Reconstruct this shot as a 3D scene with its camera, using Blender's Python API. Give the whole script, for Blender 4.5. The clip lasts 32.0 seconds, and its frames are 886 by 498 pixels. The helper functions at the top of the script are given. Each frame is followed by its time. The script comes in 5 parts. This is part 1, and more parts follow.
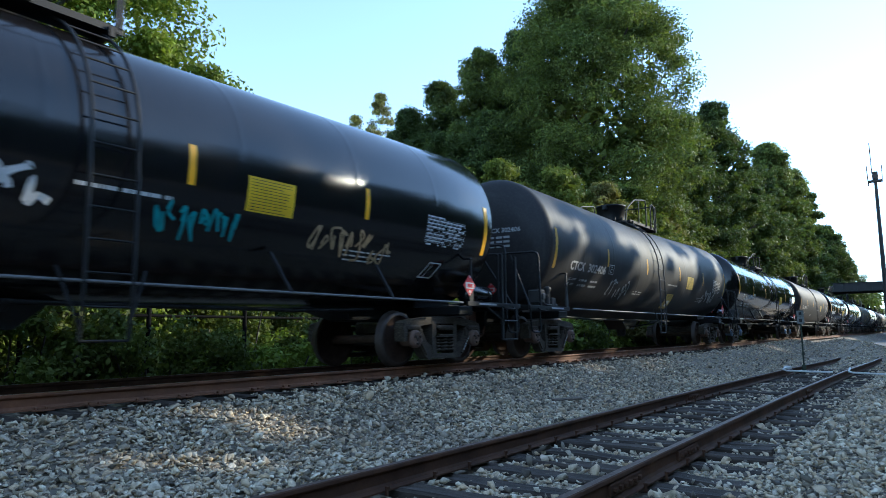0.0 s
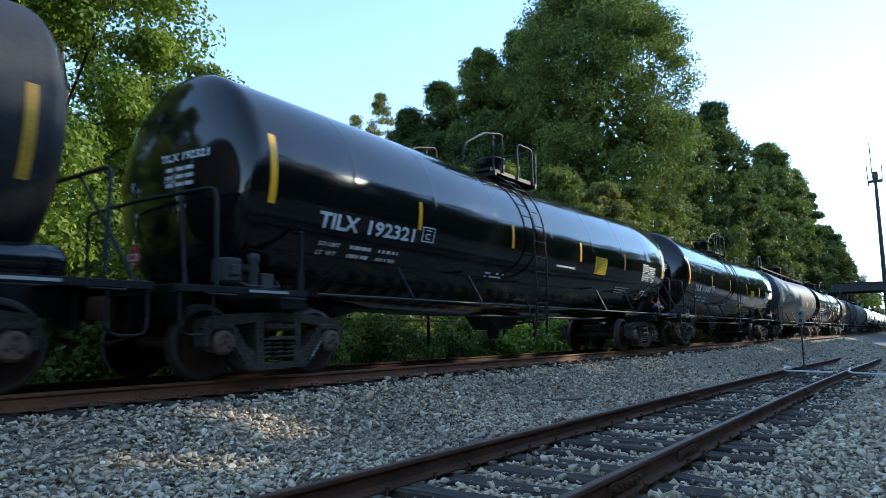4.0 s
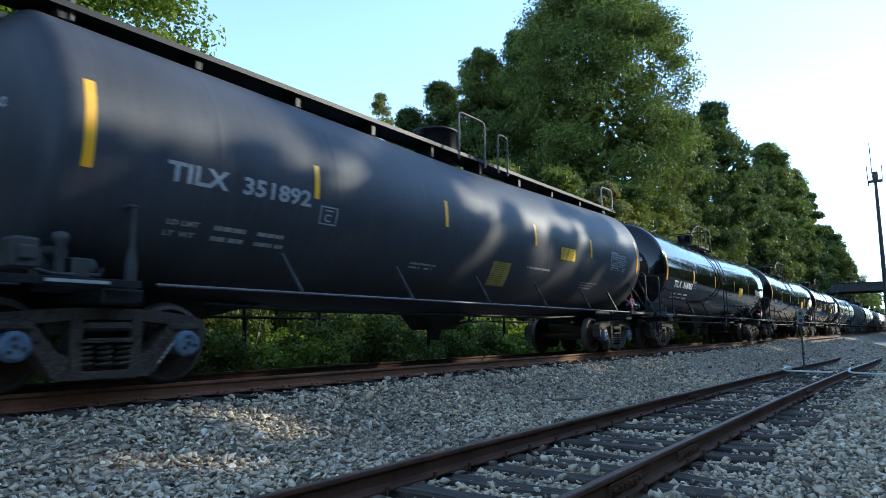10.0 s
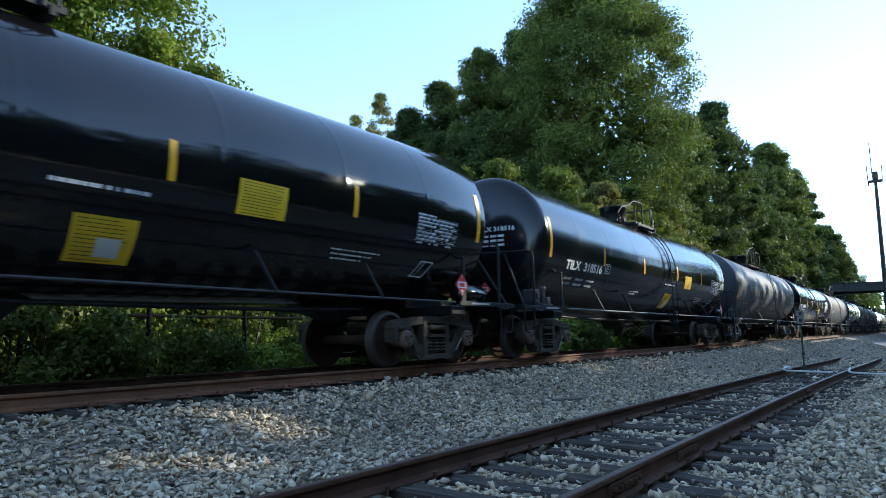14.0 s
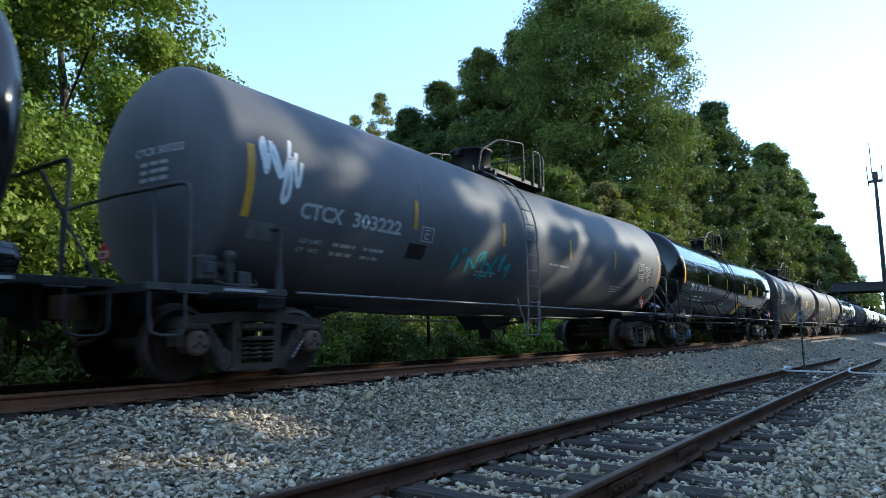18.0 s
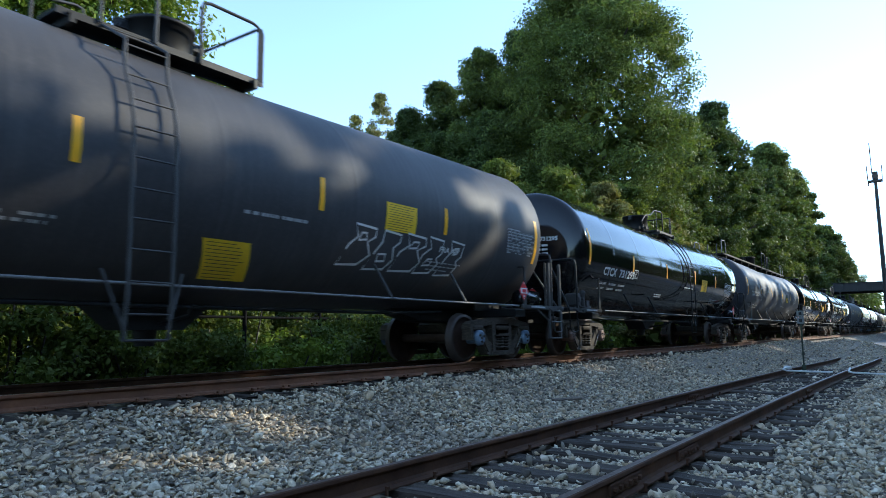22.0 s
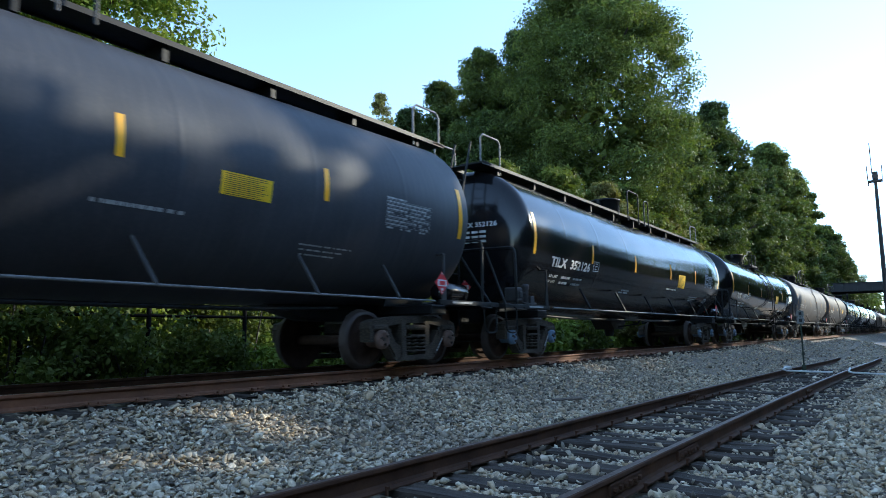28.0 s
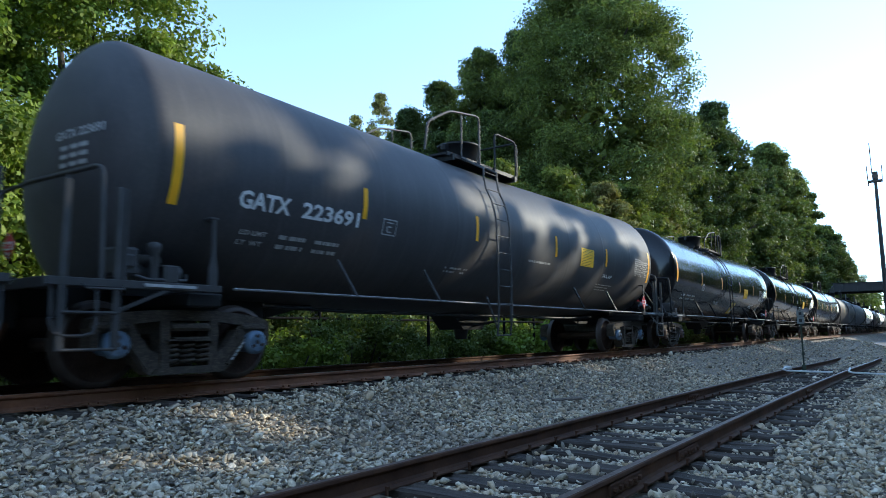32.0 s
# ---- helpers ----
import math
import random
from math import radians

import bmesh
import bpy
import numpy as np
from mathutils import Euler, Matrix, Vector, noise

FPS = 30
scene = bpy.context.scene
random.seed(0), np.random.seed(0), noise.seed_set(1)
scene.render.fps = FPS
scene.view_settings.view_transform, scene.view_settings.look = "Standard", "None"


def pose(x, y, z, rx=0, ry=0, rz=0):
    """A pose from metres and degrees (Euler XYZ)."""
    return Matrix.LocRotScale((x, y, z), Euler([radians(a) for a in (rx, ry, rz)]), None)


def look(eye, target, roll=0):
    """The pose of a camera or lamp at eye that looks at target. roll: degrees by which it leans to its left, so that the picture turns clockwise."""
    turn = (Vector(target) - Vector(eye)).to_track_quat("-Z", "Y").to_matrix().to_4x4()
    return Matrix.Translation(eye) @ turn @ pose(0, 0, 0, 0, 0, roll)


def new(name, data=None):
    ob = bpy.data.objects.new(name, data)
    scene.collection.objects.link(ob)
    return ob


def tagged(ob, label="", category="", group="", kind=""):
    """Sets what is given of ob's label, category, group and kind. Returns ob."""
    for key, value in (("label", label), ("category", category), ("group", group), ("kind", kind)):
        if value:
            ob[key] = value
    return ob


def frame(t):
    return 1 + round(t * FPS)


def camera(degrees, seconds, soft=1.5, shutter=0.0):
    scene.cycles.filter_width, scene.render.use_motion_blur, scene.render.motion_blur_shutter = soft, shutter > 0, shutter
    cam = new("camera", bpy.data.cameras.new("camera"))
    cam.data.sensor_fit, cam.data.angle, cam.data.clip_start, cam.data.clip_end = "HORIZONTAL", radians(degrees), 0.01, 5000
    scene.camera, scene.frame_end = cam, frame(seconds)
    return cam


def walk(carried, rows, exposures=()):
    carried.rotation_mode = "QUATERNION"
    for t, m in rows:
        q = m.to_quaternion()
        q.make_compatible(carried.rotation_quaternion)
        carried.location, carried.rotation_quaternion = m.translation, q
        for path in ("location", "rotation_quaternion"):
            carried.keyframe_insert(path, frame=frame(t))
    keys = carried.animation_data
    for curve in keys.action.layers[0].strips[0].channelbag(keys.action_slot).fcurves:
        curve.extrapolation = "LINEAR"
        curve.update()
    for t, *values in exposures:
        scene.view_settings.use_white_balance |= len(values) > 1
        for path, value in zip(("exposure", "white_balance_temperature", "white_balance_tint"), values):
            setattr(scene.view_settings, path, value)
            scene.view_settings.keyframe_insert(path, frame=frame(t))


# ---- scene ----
EXPO, KELVIN, TINT, SKY_STRENGTH, SUN_POWER = 1.5, 5100, 2, 0.15, 2.4
SECONDS = 32.0
EYE = (0.0, 0.0, 0.531)
YAW, PITCH, ROLL = radians(35.405), radians(7.254), -0.6125
AIM = (math.cos(YAW) * math.cos(PITCH) * 50, math.sin(YAW) * math.cos(PITCH) * 50, EYE[2] + math.sin(PITCH) * 50)

cam = camera(67.05, SECONDS, soft=0.6, shutter=0.1)
walk(cam, [(0.0, look(EYE, AIM, ROLL)), (SECONDS, look(EYE, AIM, ROLL))], exposures=[(0.0, EXPO, KELVIN, TINT), (SECONDS, EXPO, KELVIN, TINT)])

# ---- light: a low sun from the right, slanting along the track, clear sky ----
SUN_AZ, SUN_EL = radians(126), radians(22)
world = bpy.data.worlds.new("sky")
scene.world = world
world.use_nodes = True
wn = world.node_tree
sky = wn.nodes.new("ShaderNodeTexSky")
sky.sky_type = "NISHITA"
sky.sun_disc = False
sky.sun_elevation, sky.sun_rotation = SUN_EL, SUN_AZ
sky.air_density, sky.dust_density, sky.ozone_density = 1.0, 0.0, 2.4
haze = wn.nodes.new("ShaderNodeHueSaturation")
haze.inputs["Saturation"].default_value = 0.72
wn.links.new(sky.outputs[0], haze.inputs["Color"])
wn.links.new(haze.outputs[0], wn.nodes["Background"].inputs[0])
wn.nodes["Background"].inputs[1].default_value = SKY_STRENGTH
sun_data = bpy.data.lights.new("sun", "SUN")
sun_data.energy, sun_data.angle, sun_data.color = SUN_POWER, radians(0.6), (1.0, 0.79, 0.53)
sun = new("sun", sun_data)
TO_SUN = Vector((math.sin(SUN_AZ) * math.cos(SUN_EL), math.cos(SUN_AZ) * math.cos(SUN_EL), math.sin(SUN_EL)))
sun.matrix_world = look(TO_SUN * 300, (0, 0, 0))

# ---- plan: x along the track away from the camera, y across it, z = 0 at the top of the main rails ----
TRACK_Y = 7.931          # middle of the main track
HALF_GAUGE = 0.7525      # to the middle of the rail head
SPEED = 15.66            # the train, towards -x
SHADE_TOP = 16.8         # height of the shade trees behind the camera


def siding_y(x):
    x = min(max(x, -6.0), 40.0)
    return 2.488 + 0.0204 * x - 0.00078 * x * x


def siding_z(x):
    return -0.388 - 0.0088 * min(max(x, -4.0), 30.0)


# ---- mesh helpers ----
class Solid:
    """Collects pieces of geometry for one mesh."""

    def __init__(self):
        self.v, self.f, self.m, self.s = [], [], [], []

    def add(self, verts, faces, slot=0, smooth=False):
        b = len(self.v)
        self.v.extend(tuple(p) for p in verts)
        self.f.extend(tuple(i + b for i in q) for q in faces)
        self.m.extend([slot] * len(faces))
        self.s.extend([smooth] * len(faces))
        return self

    def box(self, x0, x1, y0, y1, z0, z1, slot=0, c=0.0):
        if c <= 0:
            v = [(x, y, z) for x in (x0, x1) for y in (y0, y1) for z in (z0, z1)]
            return self.add(v, [(0, 1, 3, 2), (4, 6, 7, 5), (0, 4, 5, 1), (2, 3, 7, 6), (0, 2, 6, 4), (1, 5, 7, 3)], slot)
        v, key = [], {}
        for i, x in enumerate((x0, x1)):
            for j, y in enumerate((y0, y1)):
                for k, z in enumerate((z0, z1)):
                    sx, sy, sz = c if i == 0 else -c, c if j == 0 else -c, c if k == 0 else -c
                    for a, p in enumerate(((x, y + sy, z + sz), (x + sx, y, z + sz), (x + sx, y + sy, z))):
                        key[i, j, k, a] = len(v)
                        v.append(p)
        f = []
        for a in range(3):
            b, d = (a + 1) % 3, (a + 2) % 3
            for e in (0, 1):
                q = []
                for g, h in ((0, 0), (1, 0), (1, 1), (0, 1)):
                    n = [0, 0, 0]
                    n[a], n[b], n[d] = e, g, h
                    q.append(key[n[0], n[1], n[2], a])
                f.append(tuple(q) if e else tuple(reversed(q)))
            for g in (0, 1):
                for h in (0, 1):
                    lo, hi = [0, 0, 0], [0, 0, 0]
                    lo[a], hi[a] = 0, 1
                    lo[b] = hi[b] = g
                    lo[d] = hi[d] = h
                    q = (key[(*lo, b)], key[(*hi, b)], key[(*hi, d)], key[(*lo, d)])
                    f.append(q if g == h else tuple(reversed(q)))
        for i in (0, 1):
            for j in (0, 1):
                for k in (0, 1):
                    q = (key[i, j, k, 0], key[i, j, k, 1], key[i, j, k, 2])
                    f.append(q if (i + j + k) % 2 else tuple(reversed(q)))
        return self.add(v, f, slot)

    def tube(self, pts, r, n=8, slot=0, closed=False):
        pts = [Vector(p) for p in pts]
        if len(pts) < 2:
            return self
        v, f, side = [], [], None
        last = len(pts) - 1
        for i, p in enumerate(pts):
            t = (pts[min(i + 1, last)] - pts[max(i - 1, 0)]).normalized()
            if side is None:
                side = t.orthogonal().normalized()
            else:
                side = (side - t * side.dot(t)).normalized()
            up = t.cross(side)
            for k in range(n):
                a = 2 * math.pi * k / n
                v.append(p + side * (r * math.cos(a)) + up * (r * math.sin(a)))
        for i in range(last):
            for k in range(n):
                f.append((i * n + k, i * n + (k + 1) % n, (i + 1) * n + (k + 1) % n, (i + 1) * n + k))
        self.add(v, f, slot, True)
        return self.add(v[:n] + v[-n:], [tuple(range(n - 1, -1, -1)), tuple(range(n, 2 * n))], slot)

    def lathe(self, prof, n, axis="y", at=(0, 0, 0), slot=0, smooth=True, caps=True):
        v, f = [], []
        for a_pos, r in prof:
            for k in range(n):
                a = 2 * math.pi * k / n
                c, s = r * math.cos(a), r * math.sin(a)
                p = {"x": (a_pos, c, s), "y": (s, a_pos, c), "z": (c, s, a_pos)}[axis]
                v.append((p[0] + at[0], p[1] + at[1], p[2] + at[2]))
        for i in range(len(prof) - 1):
            for k in range(n):
                f.append((i * n + k, i * n + (k + 1) % n, (i + 1) * n + (k + 1) % n, (i + 1) * n + k))
        self.add(v, f, slot, smooth)
        if caps:
            e = (len(prof) - 1) * n
            self.add(v[:n] + v[e:], [tuple(range(n - 1, -1, -1)), tuple(range(n, 2 * n))], slot)
        return self

    def prism(self, poly, y0, y1, slot=0):
        """poly: corners (x, z), counter-clockwise seen from -y."""
        n = len(poly)
        v = [(x, y0, z) for x, z in poly] + [(x, y1, z) for x, z in poly]
        f = [tuple(range(n)), tuple(range(2 * n - 1, n - 1, -1))]
        f += [(i, i + n, (i + 1) % n + n, (i + 1) % n) for i in range(n)]
        return self.add(v, f, slot)

    def bar(self, a, b, w, y0, y1, slot=0):
        """A flat bar from a to b (x, z) of width w, between y0 and y1."""
        d = Vector((b[0] - a[0], b[1] - a[1])).normalized()
        n = Vector((-d.y, d.x)) * (w / 2)
        return self.prism([(a[0] - n.x, a[1] - n.y), (b[0] - n.x, b[1] - n.y), (b[0] + n.x, b[1] + n.y), (a[0] + n.x, a[1] + n.y)], y0, y1, slot)

    def mesh(self, name, *mats):
        me = bpy.data.meshes.new(name)
        me.from_pydata(self.v, [], self.f)
        for m in mats:
            me.materials.append(m)
        me.polygons.foreach_set("material_index", self.m)
        me.polygons.foreach_set("use_smooth", self.s)
        me.update()
        return me


def arrays_mesh(name, verts, faces, mat, smooth=False):
    """A mesh from number arrays: verts (n, 3) and faces (m, k), all faces with k corners."""
    me = bpy.data.meshes.new(name)
    nv, (nf, k) = len(verts), faces.shape
    me.vertices.add(nv)
    me.vertices.foreach_set("co", np.ascontiguousarray(verts, np.float32).ravel())
    me.loops.add(nf * k)
    me.loops.foreach_set("vertex_index", np.ascontiguousarray(faces, np.int32).ravel())
    me.polygons.add(nf)
    me.polygons.foreach_set("loop_start", np.arange(0, nf * k, k, dtype=np.int32))
    if smooth:
        me.polygons.foreach_set("use_smooth", np.ones(nf, bool))
    me.materials.append(mat)
    me.update(calc_edges=True)
    return me


MESHES = {}


def shared(key, build):
    """One mesh for all the pieces that are alike."""
    if key not in MESHES:
        MESHES[key] = build()
    return MESHES[key]


def part(name, me, parent, label="", m=None):
    ob = new(name, me)
    ob.parent = parent
    if m is not None:
        ob.matrix_basis = m
    return tagged(ob, label)


# ---- materials ----
def nodes_of(name):
    m = bpy.data.materials.new(name)
    m.use_nodes = True
    nt = m.node_tree
    return m, nt, nt.nodes["Principled BSDF"]


def coords(nt, scale=(1, 1, 1), vary=True, space="Object"):
    tc = nt.nodes.new("ShaderNodeTexCoord")
    mp = nt.nodes.new("ShaderNodeMapping")
    mp.inputs["Scale"].default_value = scale
    nt.links.new(tc.outputs[space], mp.inputs["Vector"])
    if vary:
        oi = nt.nodes.new("ShaderNodeObjectInfo")
        mul = nt.nodes.new("ShaderNodeMath")
        mul.operation = "MULTIPLY"
        mul.inputs[1].default_value = 57.0
        nt.links.new(oi.outputs["Random"], mul.inputs[0])
        nt.links.new(mul.outputs[0], mp.inputs["Location"])
    return mp.outputs[0]


def noise_tex(nt, vec, scale, detail=4.0, rough=0.55):
    n = nt.nodes.new("ShaderNodeTexNoise")
    n.inputs["Scale"].default_value, n.inputs["Detail"].default_value, n.inputs["Roughness"].default_value = scale, detail, rough
    nt.links.new(vec, n.inputs["Vector"])
    return n.outputs["Fac"]


def ramp(nt, fac, stops):
    r = nt.nodes.new("ShaderNodeValToRGB")
    while len(r.color_ramp.elements) < len(stops):
        r.color_ramp.elements.new(0.5)
    for e, (p, c) in zip(r.color_ramp.elements, stops):
        e.position, e.color = p, (*c, 1) if len(c) == 3 else c
    nt.links.new(fac, r.inputs[0])
    return r.outputs[0]


def grey(v):
    return (v, v, v)


def mixed(nt, fac, a, b, kind="MIX"):
    x = nt.nodes.new("ShaderNodeMix")
    x.data_type, x.blend_type = "RGBA", kind
    if isinstance(fac, float):
        x.inputs[0].default_value = fac
    else:
        nt.links.new(fac, x.inputs[0])
    for i, c in ((6, a), (7, b)):
        if isinstance(c, tuple):
            x.inputs[i].default_value = (*c, 1)
        else:
            nt.links.new(c, x.inputs[i])
    return x.outputs[2]


def bumped(nt, b, height, strength, dist=0.01):
    n = nt.nodes.new("ShaderNodeBump")
    n.inputs["Strength"].default_value, n.inputs["Distance"].default_value = strength, dist
    nt.links.new(height, n.inputs["Height"])
    nt.links.new(n.outputs[0], b.inputs["Normal"])


def plain(name, col, rough=0.6, metal=0.0, vary=0.25, scale=6.0, bump=0.15, dirt=(0.11, 0.09, 0.07), dirty=0.25, spec=0.5):
    m, nt, b = nodes_of(name)
    vec = coords(nt)
    big, fine = noise_tex(nt, vec, scale), noise_tex(nt, vec, scale * 9, 6)
    base = ramp(nt, big, [(0.3, tuple(c * (1 - vary) for c in col)), (0.7, tuple(min(1, c * (1 + vary)) for c in col))])
    mask = ramp(nt, fine, [(0.5, grey(0.0)), (0.75, grey(dirty))])
    nt.links.new(mixed(nt, mask, base, dirt), b.inputs["Base Color"])
    nt.links.new(ramp(nt, fine, [(0.3, grey(max(0.05, rough - 0.12))), (0.8, grey(min(1, rough + 0.15)))]), b.inputs["Roughness"])
    b.inputs["Metallic"].default_value = metal
    b.inputs["Specular IOR Level"].default_value = spec
    bumped(nt, b, fine, bump, 0.004)
    return m


def tank_paint(name, col, rough, dust, streak, wave=0.02, spec=0.5):
    """Tank paint with road dust, rain streaks and faint unevenness of the plates."""
    m, nt, b = nodes_of(name)
    vec = coords(nt)
    long = coords(nt, (2.2, 0.25, 0.16))
    big = noise_tex(nt, vec, 0.9, 3)
    run = noise_tex(nt, long, 5.0, 5, 0.65)
    fine = noise_tex(nt, vec, 22.0, 6, 0.6)
    base = ramp(nt, big, [(0.3, tuple(c * 0.8 for c in col)), (0.75, tuple(c * 1.25 for c in col))])
    s_mask = ramp(nt, run, [(0.48, grey(0.0)), (0.78, grey(streak))])
    c1 = mixed(nt, s_mask, base, (0.16, 0.15, 0.14))
    d_mask = ramp(nt, fine, [(0.45, grey(0.0)), (0.85, grey(dust))])
    nt.links.new(mixed(nt, d_mask, c1, (0.2, 0.18, 0.16)), b.inputs["Base Color"])
    rr = ramp(nt, fine, [(0.4, grey(rough)), (0.85, grey(min(0.95, rough * 1.25 + 0.02)))])
    nt.links.new(rr, b.inputs["Roughness"])
    b.inputs["Specular IOR Level"].default_value = spec
    bumped(nt, b, big, wave, 0.05)
    return m


BLACK_GLOSS = tank_paint("tank_black_gloss", (0.006, 0.0058, 0.0065), 0.085, 0.02, 0.012, 0.006)
BLACK_SATIN = tank_paint("tank_black_satin", (0.0085, 0.0083, 0.0095), 0.14, 0.03, 0.03, 0.006)
BLACK_MATT = tank_paint("tank_black_matt", (0.021, 0.0195, 0.0198), 0.52, 0.14, 0.14, spec=0.3)
SOOT_MATT = tank_paint("tank_soot_matt", (0.008, 0.0076, 0.008), 0.55, 0.05, 0.05, spec=0.2)
GREY_BLUE = tank_paint("tank_faded_blue_black", (0.045, 0.047, 0.056), 0.48, 0.16, 0.16, spec=0.32)
GREY_MATT = tank_paint("tank_grey_matt", (0.057, 0.054, 0.056), 0.52, 0.18, 0.18, spec=0.3)
GREY_PALE = tank_paint("tank_grey_pale", (0.105, 0.103, 0.108), 0.55, 0.2, 0.22, spec=0.3)
STEEL_BLACK = plain("steel_black", (0.006, 0.006, 0.0065), 0.55, 0.0, 0.3, 5, 0.15, (0.03, 0.026, 0.022), 0.3, 0.35)
STEEL_GREY = plain("steel_grimy_grey", (0.04, 0.039, 0.039), 0.6, 0.0, 0.3, 5, 0.2, (0.07, 0.06, 0.05), 0.5)
STEEL_PALE = plain("steel_pale_grey", (0.16, 0.16, 0.16), 0.55, 0.0, 0.3, 5, 0.2, dirty=0.4)
CAST = plain("cast_steel_dusty", (0.045, 0.038, 0.03), 0.8, 0.0, 0.35, 6, 0.3, (0.2, 0.16, 0.115), 0.8, 0.2)
RUST_WHEEL = plain("wheel_rust", (0.042, 0.027, 0.02), 0.85, 0.0, 0.35, 5, 0.25, (0.11, 0.065, 0.042), 0.5, 0.12)
TREAD = plain("wheel_tread", (0.055, 0.042, 0.034), 0.55, 0.3, 0.2, 9, 0.05, (0.08, 0.05, 0.035), 0.5)
CAP_BLUE = plain("bearing_cap_blue", (0.13, 0.185, 0.26), 0.5, 0.2, 0.3, 12, 0.1, dirty=0.5)
CAP_RUST = plain("bearing_cap_rust", (0.14, 0.085, 0.06), 0.6, 0.2, 0.3, 12, 0.1, dirty=0.5)
YELLOW = plain("reflective_yellow", (0.92, 0.47, 0.006), 0.4, 0.0, 0.1, 5, 0.02, (0.35, 0.2, 0.04), 0.25)
YELLOW_DIRTY = plain("grimy_yellow", (0.55, 0.31, 0.02), 0.55, 0.0, 0.25, 5, 0.02, (0.12, 0.1, 0.06), 0.7)
LABEL_YELLOW = plain("label_yellow", (0.88, 0.58, 0.012), 0.45, 0.0, 0.08, 5, 0.02, dirty=0.15)
LABEL_DIRTY = plain("label_faded_yellow", (0.45, 0.34, 0.06), 0.5, 0.0, 0.2, 5, 0.02, dirty=0.5)
WHITE = plain("stencil_white", (0.72, 0.72, 0.7), 0.5, 0.0, 0.08, 8, 0.02, (0.35, 0.33, 0.3), 0.3)
WHITE_DULL = plain("stencil_worn_white", (0.42, 0.42, 0.41), 0.6, 0.0, 0.2, 14, 0.02, (0.12, 0.12, 0.12), 0.7)
INK = plain("label_ink", (0.06, 0.05, 0.03), 0.5, dirty=0.0)
RED = plain("placard_red", (0.62, 0.035, 0.04), 0.45, 0.0, 0.1, 8, 0.02, dirty=0.3)
TEAL = plain("spray_teal", (0.05, 0.34, 0.36), 0.55, 0.0, 0.25, 10, 0.02, dirty=0.2)
TAN = plain("spray_tan", (0.42, 0.3, 0.16), 0.55, 0.0, 0.25, 10, 0.02, dirty=0.2)
ASPHALT = plain("asphalt", (0.14, 0.14, 0.14), 0.85, 0.0, 0.2, 1.2, 0.3, (0.3, 0.29, 0.27), 0.6)
CONCRETE = plain("concrete", (0.3, 0.29, 0.27), 0.85, 0.0, 0.2, 2, 0.3)
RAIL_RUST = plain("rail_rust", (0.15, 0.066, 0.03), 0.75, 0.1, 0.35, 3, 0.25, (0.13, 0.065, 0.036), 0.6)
RAIL_DARK = plain("rail_old_and_shaded", (0.072, 0.036, 0.02), 0.8, 0.0, 0.35, 3, 0.25, (0.12, 0.062, 0.034), 0.5, 0.2)
RAIL_TOP = plain("rail_head_worn", (0.3, 0.27, 0.24), 0.3, 0.85, 0.2, 5, 0.05, (0.16, 0.08, 0.05), 0.4)
RAIL_DULL = plain("rail_head_dull", (0.12, 0.08, 0.058), 0.5, 0.3, 0.3, 5, 0.1, (0.1, 0.05, 0.03), 0.6)
BRIDGE_STEEL = plain("bridge_dark_steel", (0.022, 0.02, 0.019), 0.7, 0.0, 0.4, 0.8, 0.2)
POLE = plain("pole_dark", (0.035, 0.03, 0.027), 0.8, 0.0, 0.3, 2, 0.3)
WHITE_PIPE = plain("white_painted_pipe", (0.7, 0.7, 0.68), 0.5, 0.0, 0.1, 6, 0.1, dirty=0.4)


def wood_material(name, a, b_col):
    m, nt, b = nodes_of(name)
    vec = coords(nt, (9, 0.7, 9))
    grain = noise_tex(nt, vec, 4, 6, 0.7)
    big = noise_tex(nt, coords(nt), 2.2, 3)
    c = ramp(nt, grain, [(0.3, a), (0.7, b_col)])
    dark = ramp(nt, big, [(0.35, grey(0.55)), (0.7, grey(1.15))])
    nt.links.new(mixed(nt, 1.0, c, dark, "MULTIPLY"), b.inputs["Base Color"])
    b.inputs["Roughness"].default_value = 0.9
    bumped(nt, b, grain, 0.7, 0.012)
    return m


TIE_WOOD = wood_material("creosoted_oak_tie", (0.022, 0.016, 0.012), (0.105, 0.08, 0.058))
GREY_WOOD = wood_material("weathered_grey_wood", (0.1, 0.075, 0.055), (0.22, 0.18, 0.14))


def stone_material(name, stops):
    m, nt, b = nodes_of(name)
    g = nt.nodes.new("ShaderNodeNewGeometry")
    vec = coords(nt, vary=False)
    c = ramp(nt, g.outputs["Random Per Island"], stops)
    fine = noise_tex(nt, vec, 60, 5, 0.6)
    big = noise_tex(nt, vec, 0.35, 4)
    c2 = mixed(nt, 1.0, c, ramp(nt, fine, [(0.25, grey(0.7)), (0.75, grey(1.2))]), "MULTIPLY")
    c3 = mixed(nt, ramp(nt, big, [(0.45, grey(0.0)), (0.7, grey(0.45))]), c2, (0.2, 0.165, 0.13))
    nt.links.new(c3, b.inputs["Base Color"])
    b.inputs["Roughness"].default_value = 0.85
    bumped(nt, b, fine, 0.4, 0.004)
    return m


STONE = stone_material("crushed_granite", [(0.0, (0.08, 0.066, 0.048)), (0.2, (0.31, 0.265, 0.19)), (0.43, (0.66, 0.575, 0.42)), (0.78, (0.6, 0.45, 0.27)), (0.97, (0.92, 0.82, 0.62))])


